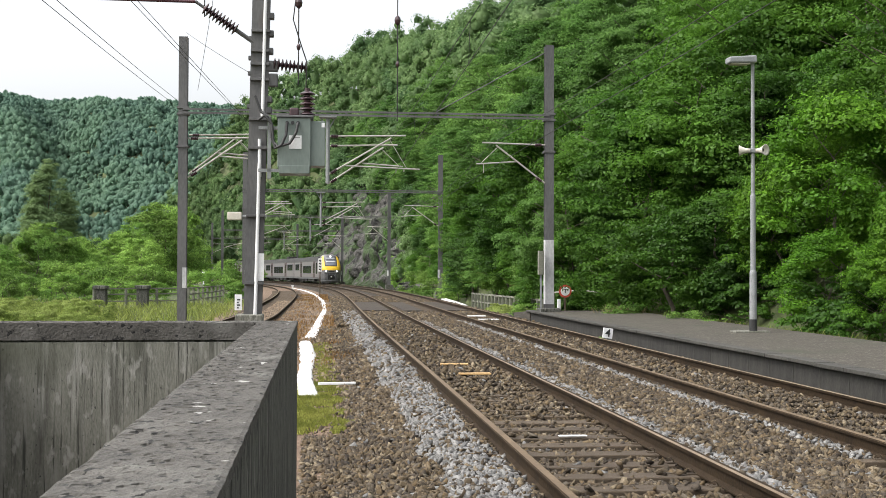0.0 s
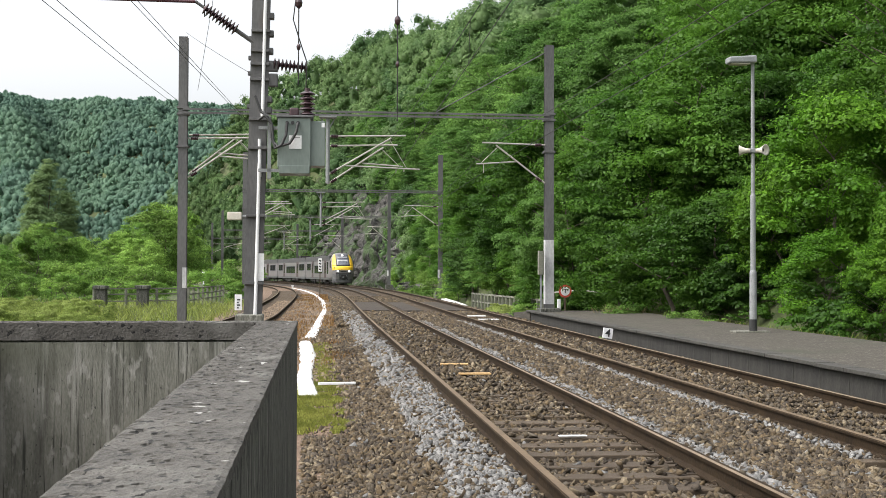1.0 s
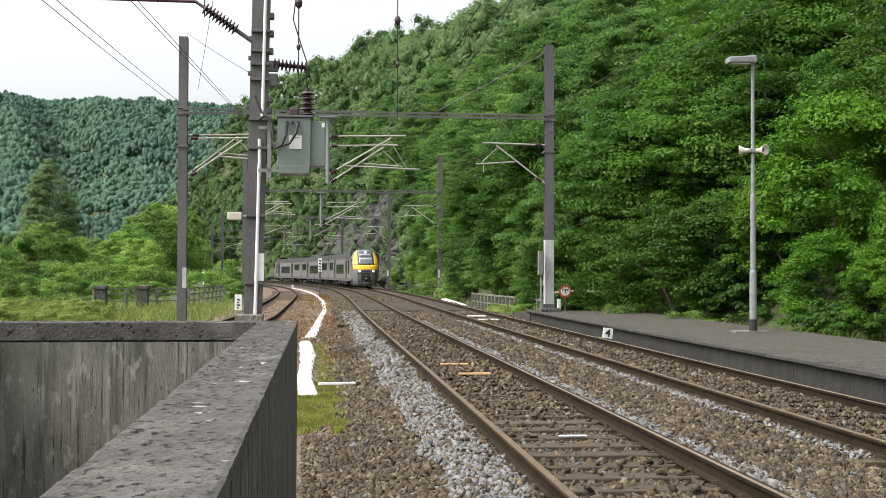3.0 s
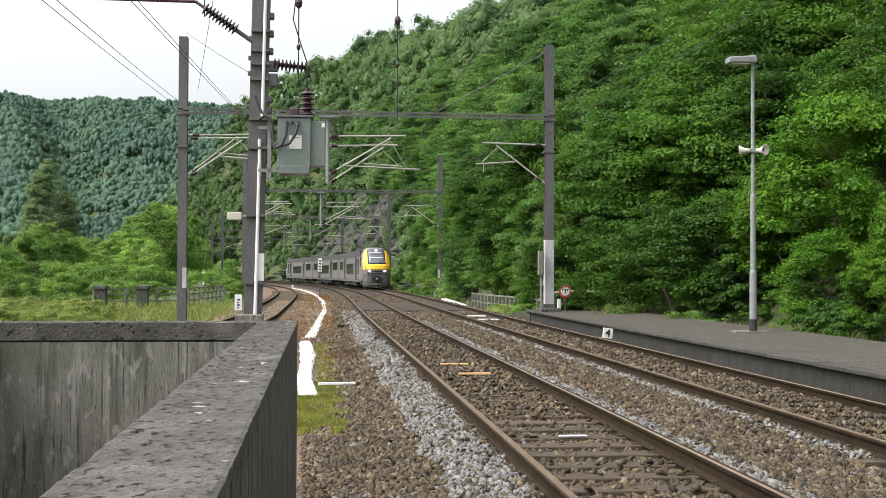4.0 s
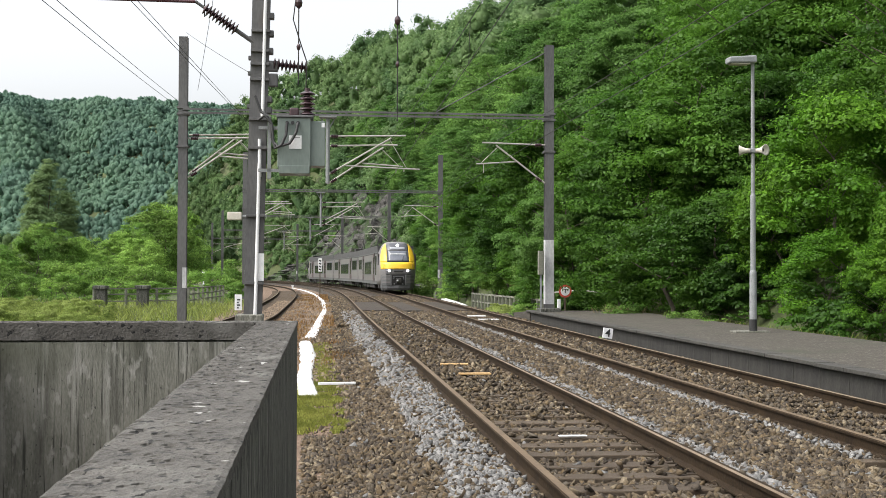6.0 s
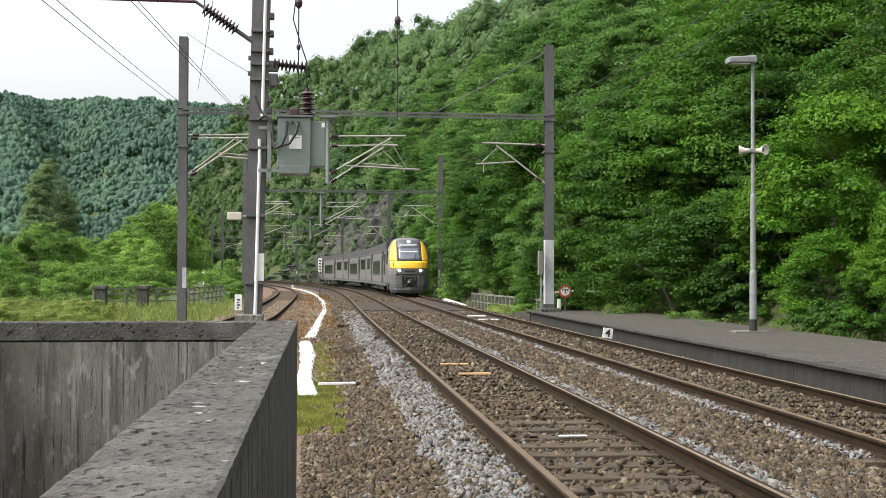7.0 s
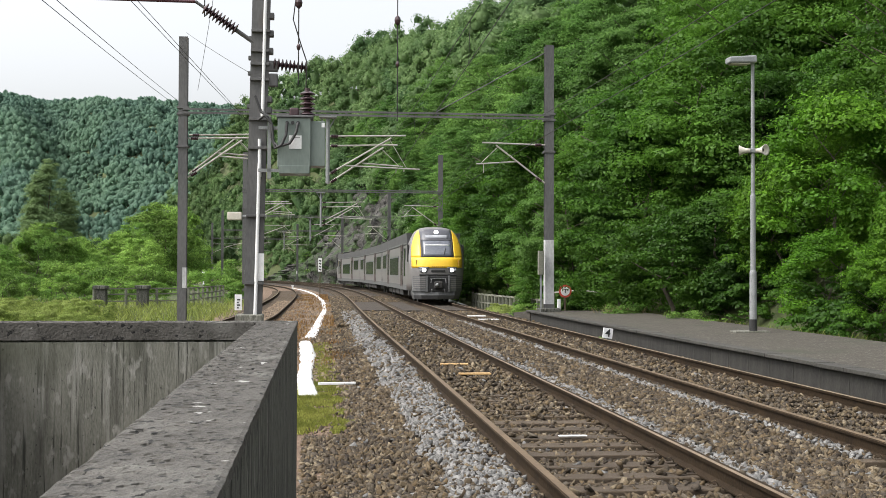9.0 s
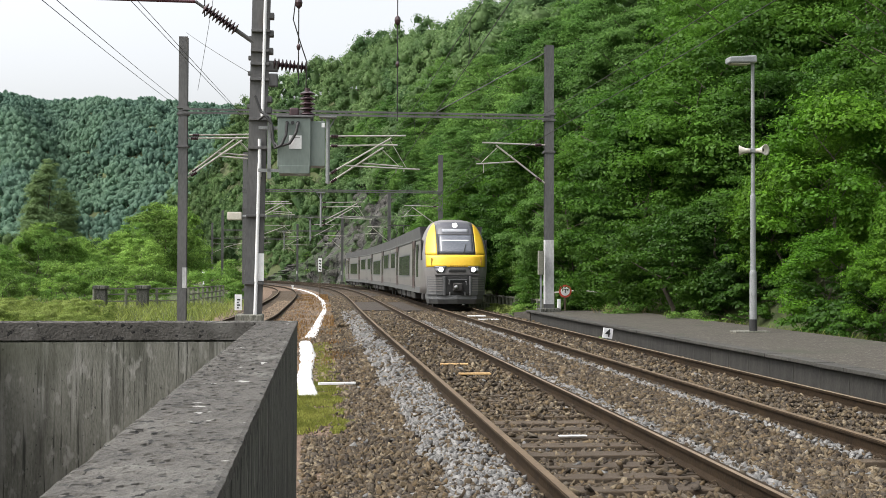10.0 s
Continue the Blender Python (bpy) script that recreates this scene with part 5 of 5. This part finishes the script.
blades("dry_grass", sp, 0.55, 0.009, L_STRAW, "pale dry seeding grass behind the platform", 9)


# ---- loose ballast stones ----
def stone_protos(rng, count):
    """Angular broken stones of 8 corners, as triangles."""
    out = []
    base = np.array([(x, y, z) for x in (-1, 1) for y in (-1, 1) for z in (-1, 1)], float)
    f = np.array([(0, 1, 3, 2), (4, 6, 7, 5), (0, 4, 5, 1), (2, 3, 7, 6), (0, 2, 6, 4), (1, 5, 7, 3)])
    for _ in range(count):
        v = base * rng.uniform(0.15, 1.05, (8, 3)) * np.array([1.35, 0.95, 0.6])
        out.append(v)
    return out, f


def stones(name, spots, size, material, label, seed):
    rng = np.random.default_rng(seed)
    protos, f = stone_protos(rng, 40)
    protos = np.array(protos)
    p = np.array(spots)
    n = len(p)
    v = protos[rng.integers(0, 40, n)]
    turn = rng.uniform(0, np.pi, n)
    e = np.stack([np.cos(turn), rng.normal(size=n) * 0.4, rng.normal(size=n) * 0.4, np.sin(turn)], 1)
    e /= np.linalg.norm(e, axis=1, keepdims=True)
    w, x, y, z = e.T
    R = np.stack([1 - 2 * (y * y + z * z), 2 * (x * y - z * w), 2 * (x * z + y * w), 2 * (x * y + z * w), 1 - 2 * (x * x + z * z), 2 * (y * z - x * w),
                  2 * (x * z - y * w), 2 * (y * z + x * w), 1 - 2 * (x * x + y * y)], 1).reshape(n, 3, 3)
    s = size * rng.uniform(0.55, 1.4, n)
    V = np.einsum("nij,nkj->nki", R, v) * s[:, None, None] + p[:, None, :]
    F = (f[None] + (np.arange(n) * 8)[:, None, None]).reshape(-1, 4)
    tagged(mesh_np(name, V.reshape(-1, 3), F, material), label, "ballast", kind="stuff")


rst = random.Random(51)
brown, pale, brown_b, pale_b = [], [], [], []
RAILS = (-TWO - 0.75, -TWO + 0.75, -0.75, 0.75)
for i in range(160000):
    near = i < 103000
    s = rst.uniform(3.6, 14.2) if near else rst.uniform(14.0, 36.0)
    u = rst.uniform(-6.15, 1.6) if s > 6 else rst.uniform(-6.15, -1.2)
    if any(abs(u - r) < 0.075 for r in RAILS) or (u < -5.6 and 9.3 < s < 27 and rst.random() < 0.85):
        continue
    inside = abs(u + TWO) < 0.68 or abs(u) < 0.68
    z = float(np.interp(u, (-6.5, -5.5, -5.05, -4.7, 1.15, 1.6), (-0.39, -0.36, -0.30, -0.205, -0.205, -0.28)))
    ph = ((s + 4.0) / 0.585) % 1.0
    near_in = abs(u + TWO) < 0.68
    if not inside and -4.85 < u < 1.4:
        z += 0.04
    if near_in and s < 12:
        z -= 0.012
    on = inside and (ph < 0.22 or ph > 0.78)
    if on and rst.random() < (0.0 if not near_in else 0.95 if s < 9 else 0.6 if s < 12 else 0.15):
        continue
    if on:
        z += 0.058
    p = line(s, u, z + rst.uniform(-0.04, 0.026))[0]
    band = (abs(u + 4.62) < 0.3 + 0.16 * noise.noise((p.x * 1.5, p.y, 2)) or abs(u + 2.42) < 0.2 + 0.1 * noise.noise((p.x, p.y, 8)) or abs(u + 0.98) < 0.1) and rst.random() < 0.72
    ((pale if near else pale_b) if band or rst.random() < 0.012 else brown if near else brown_b).append(p)
stones("ballast_stones", brown, 0.031, M_STONE, "brown and grey broken ballast stones", 1)
stones("pale_ballast", pale, 0.030, M_PALE, "pale grey fresh limestone ballast along the rails", 2)
stones("ballast_stones", brown_b, 0.044, M_STONE, "brown and grey broken ballast stones", 7)
stones("pale_ballast", pale_b, 0.044, M_PALE, "pale grey fresh limestone ballast along the rails", 8)
brown = []
for _ in range(16000):
    s, u = 16 + 55 * rst.random(), rst.uniform(-8.6, -5.2)
    if abs(u - siding(s) - 0.75) > 0.1:
        brown.append(line(s, u, (-0.33 if u < -6.7 else -0.375) + rst.uniform(-0.015, 0.015))[0])
stones("path_stones", brown, 0.045, M_PATHSTONE, "scattered brown stones on the path beside the siding", 6)
brown, pale = [], []
for _ in range(26000):
    s = 34 + 45 * rst.random()
    u = rst.uniform(-5.3, 1.6)
    if any(abs(u - r) < 0.09 for r in RAILS) or (46.6 < s < 61.5 and abs(u + 1.75) < 2.6):
        continue
    p = line(s, u, -0.2 + rst.uniform(-0.02, 0.02))[0]
    (pale if abs(u + 4.62) < 0.4 and rst.random() < 0.6 and s < 47 else brown).append(p)
stones("ballast_stones", brown, 0.06, M_STONE, "brown ballast stones farther along the line", 3)
stones("pale_ballast", pale, 0.06, M_PALE, "pale grey ballast farther along the line", 4)


# ---- the train: three coupled cars ----
CAR = 26.7


def shell(bm, rings):
    """Skin through rings of equal length, closed at both ends."""
    R = [[bm.verts.new(p) for p in ring] for ring in rings]
    n = len(R[0])
    for a, b in zip(R, R[1:]):
        for k in range(n):
            bm.faces.new((a[k], a[(k + 1) % n], b[(k + 1) % n], b[k]))
    bm.faces.new(R[0])
    bm.faces.new(R[-1][::-1])
    bmesh.ops.recalc_face_normals(bm, faces=bm.faces)
    return bm


def section(y, w, z0, zs, zt, k=0.45):
    """A car's cross-section: skirt, leaning upper side and rounded roof."""
    return [(-w * 0.97, y, z0), (w * 0.97, y, z0), (w, y, z0 + 0.5), (w, y, zs - 1.2), (w * 0.965, y, zs - 0.25), (w * 0.9, y, zs), (w * 0.72, y, zs + (zt - zs) * 0.6),
            (w * k, y, zt), (-w * k, y, zt), (-w * 0.72, y, zs + (zt - zs) * 0.6), (-w * 0.9, y, zs), (-w * 0.965, y, zs - 0.25), (-w, y, zs - 1.2), (-w, y, z0 + 0.5)]


def window_part(parent, side, y0, y1, z0, z1, material=None, name="window", out=1.412):
    """A pane let into the side, with rounded corners."""
    x = side * out
    bm = bbox(min(x, x - side * 0.04), max(x, x - side * 0.04), y0, y1, z0, z1, 0.012)
    return part(name, bm, material or M_GLASS, parent)


def bogie(parent, y):
    b = part("bogie", bbox(-1.05, 1.05, y - 1.7, y + 1.7, 0.32, 0.62, 0.06), M_UNDER, parent)
    wheels = []
    for dy in (-1.25, 1.25):
        bm = bmesh.new()
        tube(bm, (-0.75, 0, 0), (0.75, 0, 0), 0.08)
        for x in (-0.75, 0.75):
            lathe(bm, [(0.3, -0.06), (0.43, -0.05), (0.43, 0.04), (0.46, 0.06), (0.3, 0.07)], 20, Matrix.Translation((x, 0, 0)) @ Matrix.Rotation(radians(90 if x > 0 else -90), 4, "Y"))
        w = part("wheelset", bm, M_UNDER, parent)
        w.location = (0, y + dy, 0.43)
        wheels.append(w)
    return wheels


# door middles, low window bands over the saloons and high ones over the bogies, by the kind of car
LAYOUT = {1: ((7.0, -5.53), ((-3.5, 4.4),), ((-11.7, -7.6),)),
          0: ((6.27, -6.29), ((-4.1, 4.1),), ((7.9, 12.1), (-12.1, -7.9))),
          -1: ((5.5, -7.02), ((-4.5, 3.4),), ((7.6, 11.7),))}


def car(cab, pantograph):
    """One car, nose towards +y. cab: 1 in front, -1 at the rear, 0 none."""
    t = thing("train_car", Matrix.Identity(4), {1: "leading grey electric train car with a yellow cab front", 0: "grey middle car of an electric train", -1: "trailing grey electric train car"}[cab], "train car", "cars of the train")
    H = CAR / 2 - 0.15
    front = H - (2.6 if cab == 1 else 0)
    rear = -H + (2.6 if cab == -1 else 0)
    part("body", shell(bmesh.new(), [section(y, 1.41, 0.7, 3.28, 3.52) for y in (rear, (rear + front) / 2, front)]), M_BODY, t)
    roof = bmesh.new()
    shell(roof, [[(x * (1.012 if z > 3.15 else 0.9), y, z + 0.012) for x, y, z in section(y, 1.41, 3.12, 3.28, 3.53)] for y in (rear, front)])
    part("roof", roof, M_ROOF, t)
    y, k = rear + 1.6, 0
    while y < front - 3.5:
        long = 3.2 if k % 2 else 1.9
        u = part("roof_unit", bbox(-0.62, 0.62, y, y + long, 3.5, 3.66 + 0.04 * (k % 3), 0.05), M_ROOF, t)
        for f in (0.2, 0.5, 0.8):
            part("vent", bbox(-0.5, 0.5, y + long * f - 0.12, y + long * f + 0.12, 3.66 + 0.04 * (k % 3), 3.70 + 0.04 * (k % 3), 0.01), M_SKIRT, u)
        y += 4.1
        k += 1
    wheels = bogie(t, 9.2) + bogie(t, -9.2)
    for y in (-5.0, -1.6, 2.0, 5.2):
        part("underfloor_box", bbox(-1.28, 1.28, y - 1.35, y + 1.2, 0.28, 0.72, 0.05), M_UNDER, t)
    if pantograph:
        pg = part("pantograph", bbox(-0.7, 0.7, 3.4, 5.0, 3.7, 4.05, 0.02), M_UNDER, t)
        bm = bmesh.new()
        for x in (-0.35, 0.35):
            tube(bm, (x, 3.6, 4.04), (x * 0.6, 4.9, 4.5), 0.03)
            tube(bm, (x * 0.6, 4.9, 4.5), (x, 3.7, 5.02), 0.022)
        tube(bm, (-0.8, 3.7, 5.04), (0.8, 3.7, 5.04), 0.03)
        part("arm", bm, M_UNDER, pg)
    doors, low, high = LAYOUT[cab]
    for side in (-1, 1):
        def slab(name, y0, y1, z0, z1, inner, outer, material, parent, label=""):
            return part(name, bbox(min(side * inner, side * outer), max(side * inner, side * outer), y0, y1, z0, z1, 0.004), material, parent, label)

        for yd in doors:
            d = slab("door", yd - 0.72, yd + 0.72, 0.80, 3.06, 1.38, 1.416, M_SEAM, t, "dark red-brown sliding door")
            for e in (-0.33, 0.33):
                window_part(d, side, yd + e - 0.2, yd + e + 0.2, 1.4, 2.75, out=1.424)
            for e in (-0.745, 0.745):
                slab("door_post", yd + e - 0.03, yd + e + 0.03, 0.78, 3.1, 1.40, 1.422, M_UNDER, d)
            slab("step", yd - 0.7, yd + 0.7, 0.56, 0.62, 1.2, 1.46, M_UNDER, d)
        for spans, z0, z1, count in ((low, 1.40, 2.42, 4), (high, 1.82, 2.72, 2)):
            for y0, y1 in spans:
                slab("window_band", y0 - 0.08, y1 + 0.08, z0 - 0.08, z1 + 0.08, 1.38, 1.413, M_FIELD, t, "dark window surround")
                w = (y1 - y0) / count
                for k in range(count):
                    window_part(t, side, y0 + k * w + 0.035, y0 + (k + 1) * w - 0.035, z0, z1, out=1.42)
        for y in (-12.6, 12.6):
            if rear < y < front:
                slab("panel_joint", y - 0.03, y + 0.03, 0.74, 3.05, 1.40, 1.4135, M_SKIRT, t)
        slab("skirt", rear, front, 0.62, 0.90, 1.35, 1.414, M_SKIRT, t, "dark grey skirt")
        slab("cantrail", rear, front, 3.06, 3.13, 1.34, 1.395, M_SKIRT, t)
    if cab < 1:
        part("gangway", bbox(-0.75, 0.75, H - 0.02, H + 0.3, 0.6, 3.2, 0.05), M_UNDER, t)
    if cab:
        cab_front(t, cab, H)
    return t, wheels


def cab_front(t, way, H):
    """The raked nose: grey cheeks, yellow mask round a dark windscreen field, lamps, louvres, coupler and plough."""
    y0 = H - 2.6
    ZS = (0.62, 1.0, 1.5, 1.8, 2.1, 2.35, 2.8, 3.1, 3.35, 3.55, 3.7, 3.8, 3.87, 3.92)
    REACH = (2.44, 2.56, 2.60, 2.58, 2.50, 2.40, 2.10, 1.89, 1.70, 1.54, 1.38, 1.22, 1.02, 0.70)
    HALF = (1.26, 1.33, 1.38, 1.40, 1.41, 1.41, 1.37, 1.31, 1.22, 1.11, 1.00, 0.88, 0.74, 0.55)

    def skin(x, z, out=0.0):
        """A place on the nose x across at height z, stood off by out."""
        hw, reach = float(np.interp(z, ZS, HALF)), float(np.interp(z, ZS, REACH))
        c = max(-1.0, min(1.0, x / hw))
        return Vector((x, y0 + reach - 0.62 * abs(c) ** 4 - 0.16 * c * c + out, z))

    def patch(name, lo, hi, zs, material, out, parent, label="", n=10):
        """A piece of the nose between two edges lo(z) and hi(z)."""
        bm = bmesh.new()
        G = [[bm.verts.new(skin(lo(z) + (hi(z) - lo(z)) * k / n, z, out)) for k in range(n + 1)] for z in zs]
        for a, b in zip(G, G[1:]):
            for k in range(n):
                bm.faces.new((a[k], a[k + 1], b[k + 1], b[k]))
        bmesh.ops.recalc_face_normals(bm, faces=bm.faces)
        if sum(f.normal.y for f in bm.faces) < 0:
            bmesh.ops.reverse_faces(bm, faces=bm.faces[:])
        bmesh.ops.solidify(bm, geom=bm.faces[:], thickness=0.03)
        return part(name, bm, material, parent, label, smooth=True)

    def edge(k):
        return lambda z: k * float(np.interp(z, ZS, HALF))

    # grey moulded shell, closed back to the body
    bm = bmesh.new()
    cols = [math.sin(math.pi / 2 * (k / 9 - 1)) for k in range(19)]
    G = []
    for z, hw in zip(ZS, HALF):
        row = [skin(c * hw, z) for c in cols]
        G.append([bm.verts.new(Vector((hw if z > 3.05 else 1.41, y0, z)) * Vector((-1, 1, 1)))] + [bm.verts.new(p) for p in row] + [bm.verts.new((hw if z > 3.05 else 1.41, y0, z))])
    for a, b in zip(G, G[1:]):
        for k in range(len(a) - 1):
            bm.faces.new((a[k], a[k + 1], b[k + 1], b[k]))
    bm.faces.new(G[-1])
    bm.faces.new(G[0][::-1])
    bmesh.ops.recalc_face_normals(bm, faces=bm.faces)
    e = part("cab", bm, M_BODY, t, "light grey moulded cab nose", smooth=True)
    e.matrix_basis = Matrix.Rotation(0 if way > 0 else math.pi, 4, "Z")
    F = 0.85
    field = lambda z: min(F, 0.97 * float(np.interp(z, ZS, HALF)))
    zs_up = [2.34 + (3.84 - 2.34) * k / 14 for k in range(15)]
    patch("mask", edge(-0.93), edge(0.93), [1.80, 1.9, 2.0, 2.1, 2.2, 2.325], M_YEL, 0.03, e, "yellow front panel", 22)
    for sx in (-1, 1):
        patch("mask", lambda z: sx * field(z), edge(sx * 0.94), zs_up, M_YEL, 0.03, e, "yellow windscreen surround", 8)
    patch("windscreen_frame", lambda z: -field(z) + 0.012, lambda z: field(z) - 0.012, [2.33 + (3.90 - 2.33) * k / 14 for k in range(15)], M_FIELD, 0.022, e, "dark grey windscreen field", 14)
    patch("rim", lambda z: -0.95 * float(np.interp(z, ZS, HALF)), lambda z: 0.95 * float(np.interp(z, ZS, HALF)), [3.885, 3.90, 3.915], M_BODY, 0.035, e, "pale rim over the windscreen field", 14)
    patch("windscreen", lambda z: -0.75, lambda z: 0.75, [2.42 + 0.8 * k / 8 for k in range(9)], M_SCREEN, 0.035, e, "windscreen with a pale sky reflection in its colour", 12)
    for z in (2.40, 3.22):
        patch("seal", lambda q: -0.8, lambda q: 0.8, [z - 0.02, z + 0.02], M_BLACK, 0.042, e, "", 12)
    for sx in (-1, 1):
        patch("seal", lambda q: sx * 0.75, lambda q: sx * 0.81, [2.38 + 0.86 * k / 6 for k in range(7)], M_BLACK, 0.042, e, "", 2)
    patch("blind", lambda z: -0.6, lambda z: 0.6, [2.94, 2.985], M_WHITE, 0.046, e, "", 12)
    patch("destination_display", lambda z: -0.58, lambda z: 0.58, [3.32, 3.4, 3.48], M_BLIND, 0.036, e, "unlit grey destination display", 12)
    w = skin(-0.3, 2.42, 0.06)
    part("wiper", tube(bmesh.new(), w, skin(-0.42, 2.78, 0.07), 0.018), M_BLACK, e)
    bm = bmesh.new()
    lathe(bm, [(0.115, -0.05), (0.115, 0.02), (0.10, 0.035)], 18, Matrix.Translation(skin(0, 3.63, 0.035)) @ Matrix.Rotation(radians(-68), 4, "X"))
    part("top_lamp", bm, M_LIGHT, e, "lit round top lamp")
    for sx in (-1, 1):
        patch("headlight_housing", lambda z: sx * (0.46 + 0.5 * (1.83 - z)), lambda z: sx * (1.0 - 0.45 * (1.83 - z)), [1.56, 1.62, 1.7, 1.78, 1.83], M_FIELD, 0.045, e, "dark headlight surround", 6)
        p = skin(sx * 0.70, 1.68, 0.04)
        part("headlight_lens", lathe(bmesh.new(), [(0.105, -0.02), (0.10, 0.03), (0.07, 0.045)], 18, Matrix.Translation(p) @ Matrix.Rotation(radians(-90), 4, "X")), M_LIGHT if way > 0 else M_RED, e, "lit headlight")
        part("tail_lamp", lathe(bmesh.new(), [(0.06, -0.02), (0.055, 0.03)], 14, Matrix.Translation(skin(sx * 0.88, 1.70, 0.04)) @ Matrix.Rotation(radians(-90), 4, "X")), M_BLIND, e)
        part("grab_mark", bbox(sx * 1.08 - 0.025, sx * 1.08 + 0.025, skin(1.08, 2.0, 0.02).y, skin(1.08, 2.0, 0.05).y, 1.86, 2.2, 0.008), M_RAILING, e)
        c = part("corner_panel", shell(bmesh.new(), [[(sx * x, y0 + y, z) for x, y in ((0.60, 2.0), (0.60, 2.62), (0.92, 2.52), (1.26, 2.12), (1.26, 1.5))] for z in (0.60, 1.38)]), M_SKIRT, e)
        for k in range(6):
            z = 0.76 + 0.105 * k
            part("louvre", shell(bmesh.new(), [[(sx * x, y0 + y, q) for x, y in ((0.64, 2.4), (0.64, 2.65), (0.92, 2.56), (1.22, 2.2), (1.22, 2.0))] for q in (z, z + 0.05)]), M_BODY, c)
        part("step", bbox(sx * 1.2 - 0.16, sx * 1.2 + 0.16, y0 + 0.3, y0 + 0.9, 0.35, 0.62, 0.03), M_UNDER, e)
        part("door_window", bbox(min(sx * 1.40, sx * 1.425), max(sx * 1.40, sx * 1.425), y0 - 1.9, y0 - 0.95, 1.35, 2.85, 0.01), M_GLASS, t).matrix_basis = e.matrix_basis
        part("side_window", bbox(min(sx * 1.375, sx * 1.42), max(sx * 1.375, sx * 1.42), y0 + 0.55, y0 + 1.15, 2.2, 3.0, 0.02), M_GLASS, e)
        part("mirror_housing", bbox(min(sx * 1.4, sx * 1.47), max(sx * 1.4, sx * 1.47), y0 + 1.05, y0 + 1.3, 2.1, 3.0, 0.02), M_BLACK, e)
        part("opening_frame", bbox(sx * 0.56 - 0.05, sx * 0.56 + 0.05, y0 + 2.3, y0 + 2.67, 0.56, 1.40, 0.02), M_SKIRT, e)
    for k in range(7):
        part("writing", bbox(-0.36 + 0.1 * k, -0.28 + 0.1 * k, y0 + 2.6, y0 + 2.618, 1.815, 1.86), M_RAILING, e)
    part("lower_grille", bbox(-0.36, 0.36, y0 + 2.5, y0 + 2.64, 1.58, 1.70, 0.02), M_BLACK, e, "black slot between the headlights")
    part("brow", bbox(-0.95, 0.95, y0 + 2.3, y0 + 2.62, 1.40, 1.47, 0.02), M_BLACK, e)
    part("coupler_opening", bbox(-0.52, 0.52, y0 + 1.9, y0 + 2.615, 0.58, 1.38, 0.03), M_BLACK, e)
    part("coupler", bbox(-0.2, 0.2, y0 + 2.5, y0 + 2.9, 0.75, 1.1, 0.05), M_UNDER, e)
    part("coupler_cone", lathe(bmesh.new(), [(0.09, 0), (0.06, 0.12), (0.02, 0.16)], 12, Matrix.Translation((0.08, y0 + 2.89, 0.93)) @ Matrix.Rotation(radians(-90), 4, "X")), M_GALV, e)
    for x, z in ((-0.36, 1.18), (0.34, 1.2), (-0.3, 0.72), (0.32, 0.7)):
        part("brake_hose", path_tube(bmesh.new(), [(x, y0 + 2.6, z), (x * 1.05, y0 + 2.78, z - 0.04), (x * 1.1, y0 + 2.76, z - 0.16)], 0.035, 7), M_SKIRT, e)
    part("crossbar", bbox(-0.4, 0.4, y0 + 2.55, y0 + 2.68, 1.22, 1.27, 0.01), M_SKIRT, e)
    prof = [(-1.26, 1.2), (-1.2, 2.0), (-0.85, 2.45), (0.0, 2.6), (0.85, 2.45), (1.2, 2.0), (1.26, 1.2)]
    bm = shell(bmesh.new(), [[(x * k, y0 + y + d, z) for x, y in prof] for z, k, d in ((0.20, 0.94, -0.06), (0.40, 1.0, 0.06), (0.62, 1.02, 0.0))])
    part("plough", bm, M_SKIRT, e, "grey curved track-clearing plough")


CARS = [car(1, False), car(0, True), car(-1, False)]


def nose_at(t):
    """How far along the line the train's nose stands at t seconds: it brakes gently towards the platform."""
    return 149.07 - 11.296 * t - 0.0224 * t ** 2 + 0.01146 * t ** 3


def motions():
    for i, (c, wheels) in enumerate(CARS):
        rows = []
        for k in range(51):
            t = k * 0.2
            mid = nose_at(t) + CAR * (i + 0.5)
            a, b = line(mid - 9.2)[0], line(mid + 9.2)[0]
            d = a - b
            p = (a + b) / 2
            rows.append((t, pose(p.x, p.y, 0.0, 0, 0, math.degrees(math.atan2(-d.x, d.y)))))
        walk(c, rows)
        for w in wheels:
            y = w.location.y
            walk(w, [(k / 30, pose(0, y, 0.43, -math.degrees((nose_at(0) - nose_at(k / 30)) / 0.43))) for k in range(301)])


motions()
